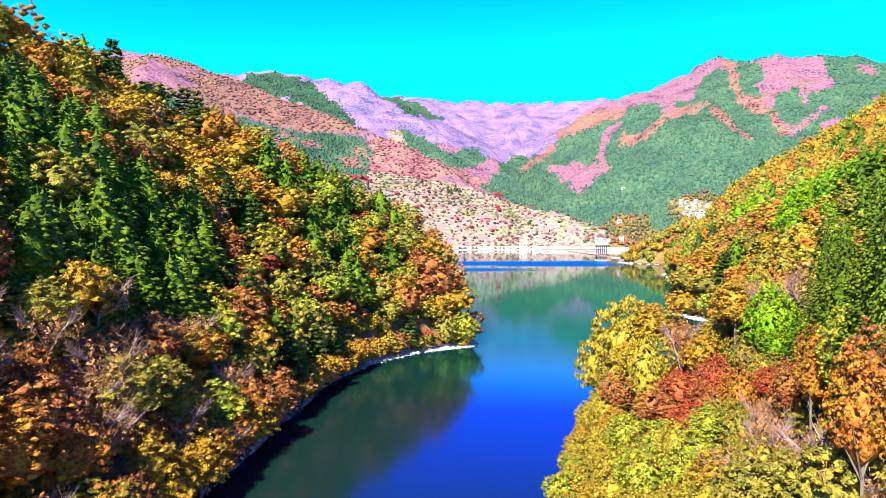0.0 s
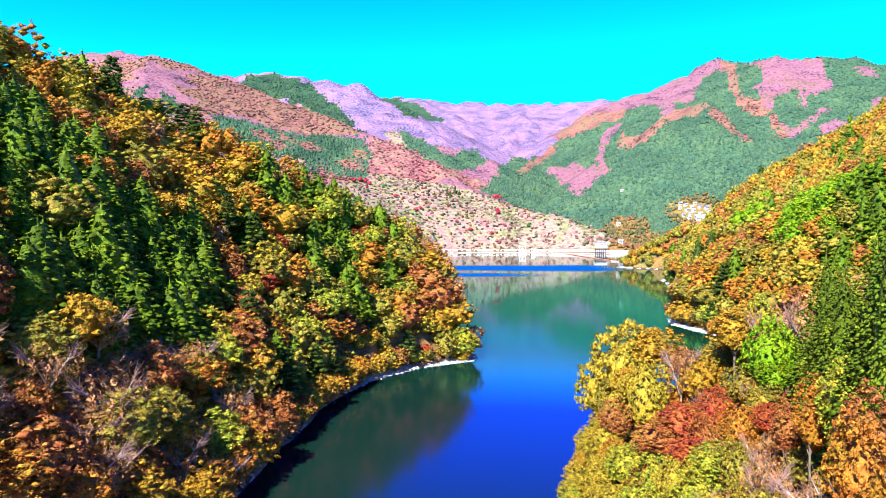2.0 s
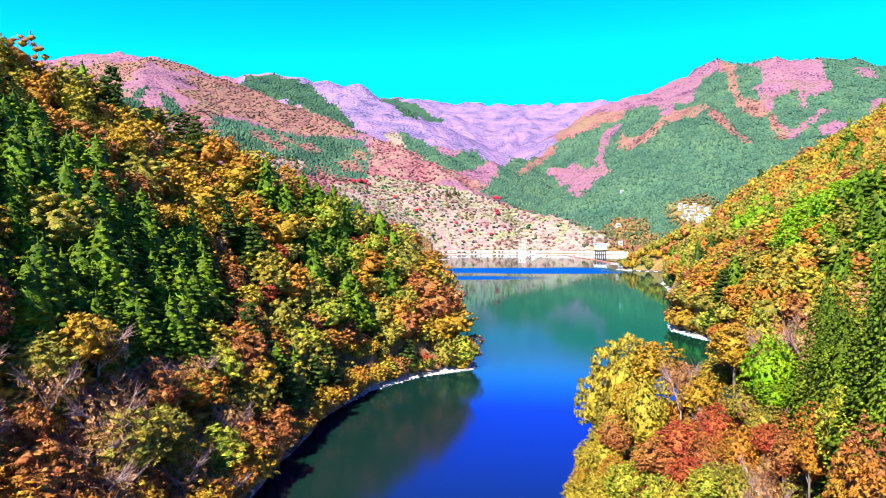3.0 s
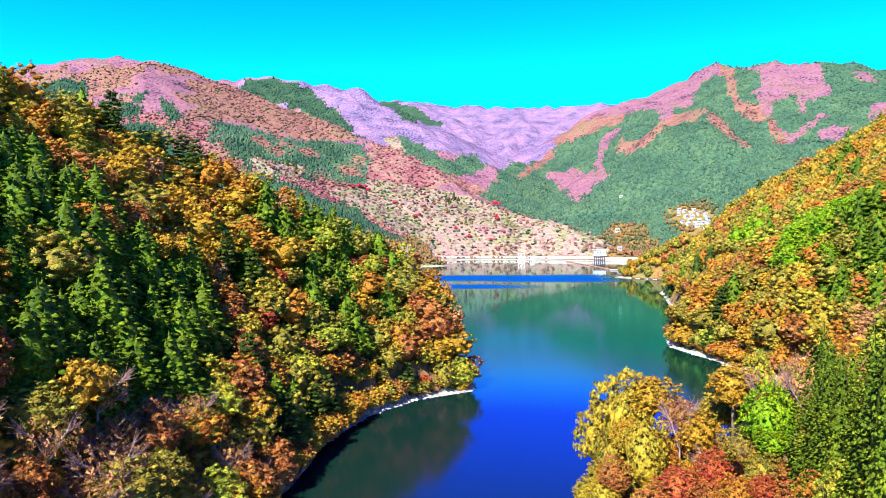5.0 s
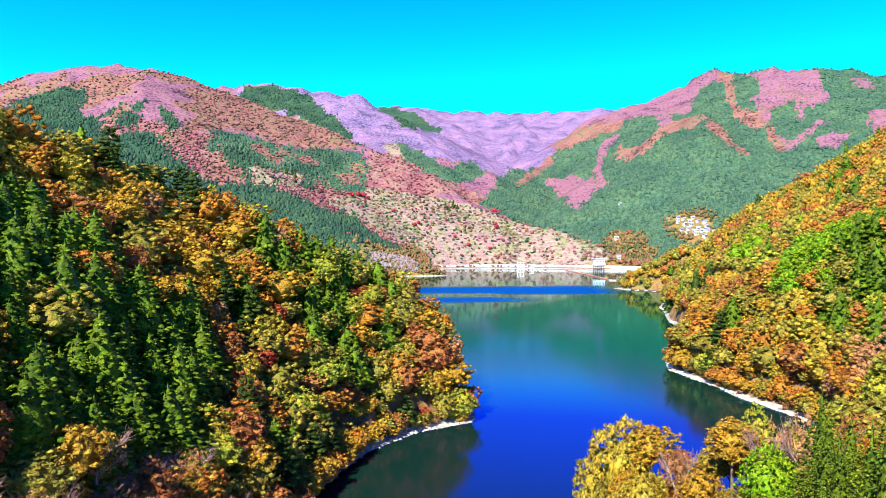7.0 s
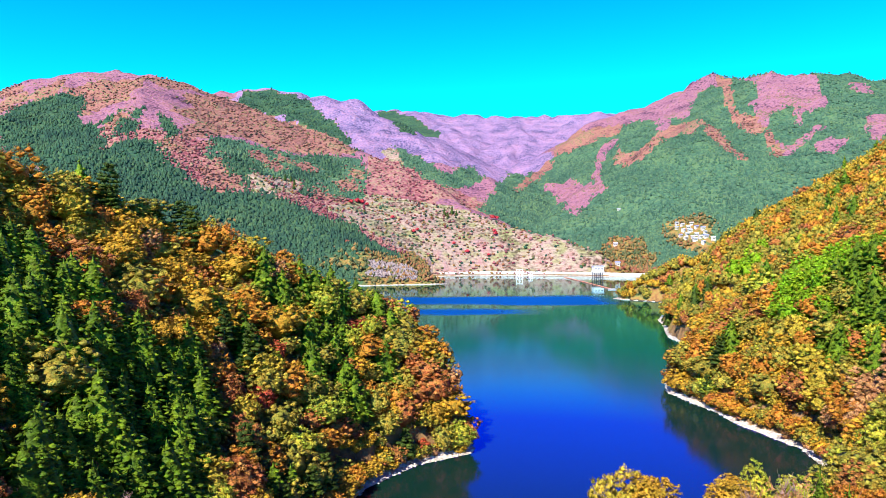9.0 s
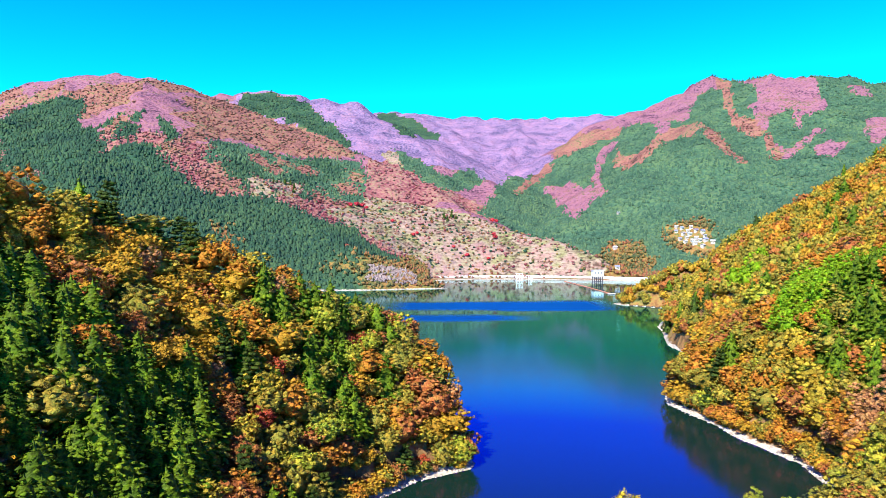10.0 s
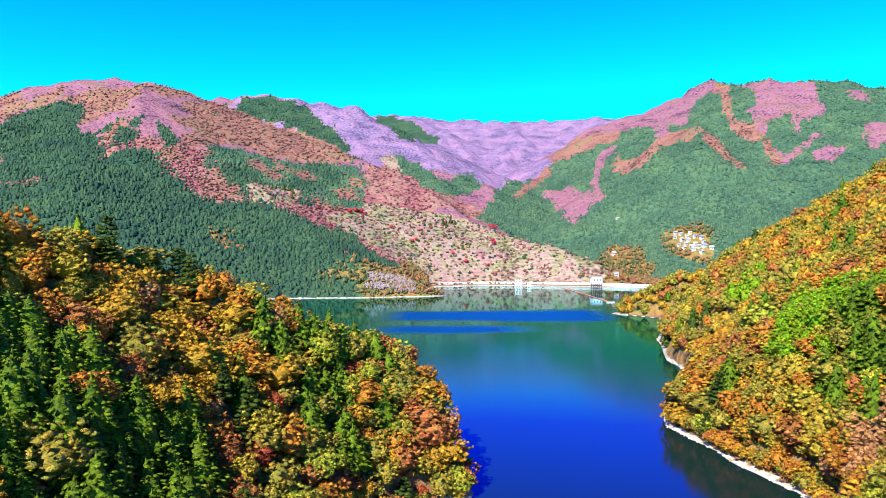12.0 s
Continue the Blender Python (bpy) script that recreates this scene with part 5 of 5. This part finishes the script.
def log_boom(ax, ay, bx, by):
    root = tagged(new("log_boom"), "floating line of faded orange buoys across the bay", "boom")
    root.matrix_world = pose(ax, ay, 0)
    far, n = math.hypot(bx - ax, by - ay), 56
    ux, uy = (bx - ax) / far, (by - ay) / far
    part("cable", tube_mesh("cable", (0, 0, 0.25), (ux * far, uy * far, 0.25), 0.12, 0.12, DARK_STEEL, 6), root)
    buoy = tube_mesh("buoy", (-1.4 * ux, -1.4 * uy, 0.3), (1.4 * ux, 1.4 * uy, 0.3), 0.75, 0.75, FLOAT, 8)
    for k in range(n):
        s = far * (k + 0.5) / n
        bow = 9 * math.sin(math.pi * (k + 0.5) / n) * 0.12
        part("buoy", buoy, root).location = (ux * s - uy * bow, uy * s + ux * bow, 0)


log_boom(184, 1008, 196, 776)
part_end = tagged(new("mooring_raft"), "small white mooring raft at the boom's end", "raft")
part_end.matrix_world = pose(196, 772, 0.2, 0, 0, 15)
part("deck", box_mesh("deck", (9, 4, 0.6), (0, 0, 0.5), WHITE_PAINT), part_end)
for k in (-3, 0, 3):
    part("float", tube_mesh("float", (k, -2, 0), (k, 2, 0), 0.5, 0.5, CONCRETE), part_end)

# retaining wall, road and rail along the far shore
shore = [(-4, 1066), (60, 1084), (132, 1078), (232, 1046), (280, 1022), (318, 1000)]
for k, ((ax, ay), (bx, by)) in enumerate(zip(shore, shore[1:])):
    far, turn = math.hypot(bx - ax, by - ay), math.degrees(math.atan2(by - ay, bx - ax))
    wall = tagged(new("retaining_wall", box_mesh("retaining_wall", (far + 0.4, 1.2, 6.5), (far / 2, 0, -0.4), CONCRETE)), "pale concrete retaining wall along the far shore road", "wall", kind="structure")
    wall.matrix_world = pose(ax, ay, 1.7, 0, 0, turn)
    road = tagged(new("road", box_mesh("road", (far + 2, 8, 0.4), (far / 2, 4.7, 0), CONCRETE)), "pale lakeside road behind the wall", "road", kind="structure")
    road.matrix_world = pose(ax, ay, 4.4, 0, 0, turn)
    rail = tagged(new("guard_rail"), "white guard rail along the lakeside road", "rail", "guard rails")
    rail.matrix_world = pose(ax, ay, 4.55, 0, 0, turn)
    part("beam", box_mesh("beam", (far, 0.15, 0.5), (far / 2, 0.9, 0.8), WHITE_PAINT, 0.03), rail)
    post = box_mesh("post", (0.2, 0.2, 1.0), (0, 1.05, 0.4), WHITE_PAINT, 0.03)
    for j in range(int(far / 8)):
        part("post", post, rail).location = (4 + 8 * j, 0, 0)

# crimson and dark trees that stand out on the orchard slope
crimson = leaf_material("crimson_leaves", (0.62, 0.015, 0.05), (0.45, 0.02, 0.06), (0.5, 0.08, 0.06), 0.0, False)
small_crown = broadleaf_crown(R, 30, 2, 0.9, pad=1.0)
small_crown = small_crown.mesh("crown", (crimson, crimson))
stem = tube_mesh("trunk", (0, 0, -1), (0, 0, 4), 0.25, 0.15, BARK, 6)
for x, y, k in ((95, 1261, 1.3), (103, 1264, 1.1), (94, 1187, 1.2), (93, 1200, 0.9), (-90, 1207, 1.0), (-158, 1237, 1.3), (-167, 1226, 1.2), (-148, 1240, 1.3), (-140, 1236, 1.0), (-50, 1169, 1.0), (-44, 1178, 0.9), (42, 1132, 1.0), (78, 1127, 0.8), (20, 1150, 0.8)):
    t = tree("crimson_maple", "crimson maple standing on the pale orchard slope", "tree", "crimson maples", [("trunk", stem), ("crown", small_crown)])
    t.matrix_world = Matrix.LocRotScale((x, y, ground_z(x, y)), Euler((0, 0, x)), (k, k, k * 0.9))
dark_crown = conifer_crown(R, 13.0, 3.0, 70, 0.7, 1, 0.7).mesh("crown", both("pine"))
for x, y, k in ((4, 1256, 1.2), (10, 1250, 0.9), (18, 1266, 1.15), (26, 1262, 0.9), (-20, 1240, 0.7), (-285, 1215, 1.0), (-276, 1220, 0.9), (-268, 1212, 1.0), (-300, 1190, 0.8), (-262, 1180, 0.9)):
    t = tree("dark_conifer", "dark green conifer standing on the pale slope", "conifer", "dark conifers", [("trunk", stem), ("crown", dark_crown)])
    t.matrix_world = Matrix.LocRotScale((x, y, ground_z(x, y)), Euler((0, 0, x)), (k, k, k))

# the low spit: pale bare shrubs and golden bushes on its back
rs = np.random.default_rng(9)
pale_shrub = far_material("pale_shrubs", [(0.0, (0.20, 0.15, 0.14)), (1.0, (0.34, 0.28, 0.27))])
sx, sy = rs.uniform(-100, -34, 500), rs.uniform(866, 905, 500)
ok = shore_distance(sx, sy) > 9
scatter("pale_shrubs", "pale leafless shrubs on the low spit", CLUSTER, pale_shrub, np.stack([sx, sy, height(sx, sy)], 1)[ok], 3.4, 5, rs)
sx, sy = rs.uniform(-100, 8, 260), rs.uniform(846, 885, 260)
dd = shore_distance(sx, sy)
ok = (dd > 4) & (dd < 12)
scatter("shore_bushes", "golden and rusty bushes along the spit", PUFF, FAR["far_autumn"], np.stack([sx, sy, height(sx, sy)], 1)[ok], 3.8, 3.6, rs)

# ---- near shore ----
rx, ry = [], []
for (ax, ay), (bx, by) in zip(LAKE[:-1], LAKE[1:]):
    far = math.hypot(bx - ax, by - ay)
    if 60 < (ay + by) / 2 < 420:
        n = int(far * 1.6)
        t = rs.random(n)
        rx.append(ax + (bx - ax) * t + rs.normal(0, 1.3, n))
        ry.append(ay + (by - ay) * t + rs.normal(0, 1.3, n))
rx, ry = np.concatenate(rx), np.concatenate(ry)
rz = height(rx, ry)
ok = (rz > -0.4) & (rz < 1.6)
stones = scatter("shore_stones", "bleached stones and boulders along the waterline", (ICO[0] * np.array([0.5, 0.4, 0.3]), ICO[1]), ROCK, np.stack([rx, ry, rz], 1)[ok], 1.1, 1.0, rs)
stones["category"] = "stones"

# footpath over the knoll with its white posts
track = [(27, 40), (28.5, 52), (29.5, 62), (31, 72), (34, 84)]
v, f = [], []
for (ax, ay), (bx, by) in zip(track, track[1:]):
    for t in np.arange(0, 1, 0.1):
        x, y = ax + (bx - ax) * t, ay + (by - ay) * t
        v += [(x - 1.0, y, ground_z(x - 1.0, y) + 0.12), (x + 1.0, y, ground_z(x + 1.0, y) + 0.12)]
f = [(2 * k, 2 * k + 1, 2 * k + 3, 2 * k + 2) for k in range(len(v) // 2 - 1)]
tagged(new("footpath", array_mesh("footpath", v, f, [TRODDEN], None, True)), "trodden earth footpath over the wooded knoll", "path", kind="structure")
for k in range(9):
    x, y = 27.6 + 0.13 * k + 0.02 * k * k, 50 + 3.2 * k
    post = tagged(new("marker_post"), "short white post beside the footpath", "post", "footpath posts")
    post.matrix_world = pose(x - 1.2, y, ground_z(x - 1.2, y))
    part("shaft", box_mesh("shaft", (0.18, 0.18, 1.3), (0, 0, 0.5), WHITE_PAINT, 0.03), post)
    part("cap", box_mesh("cap", (0.26, 0.26, 0.1), (0, 0, 1.18), CONCRETE, 0.02), post)
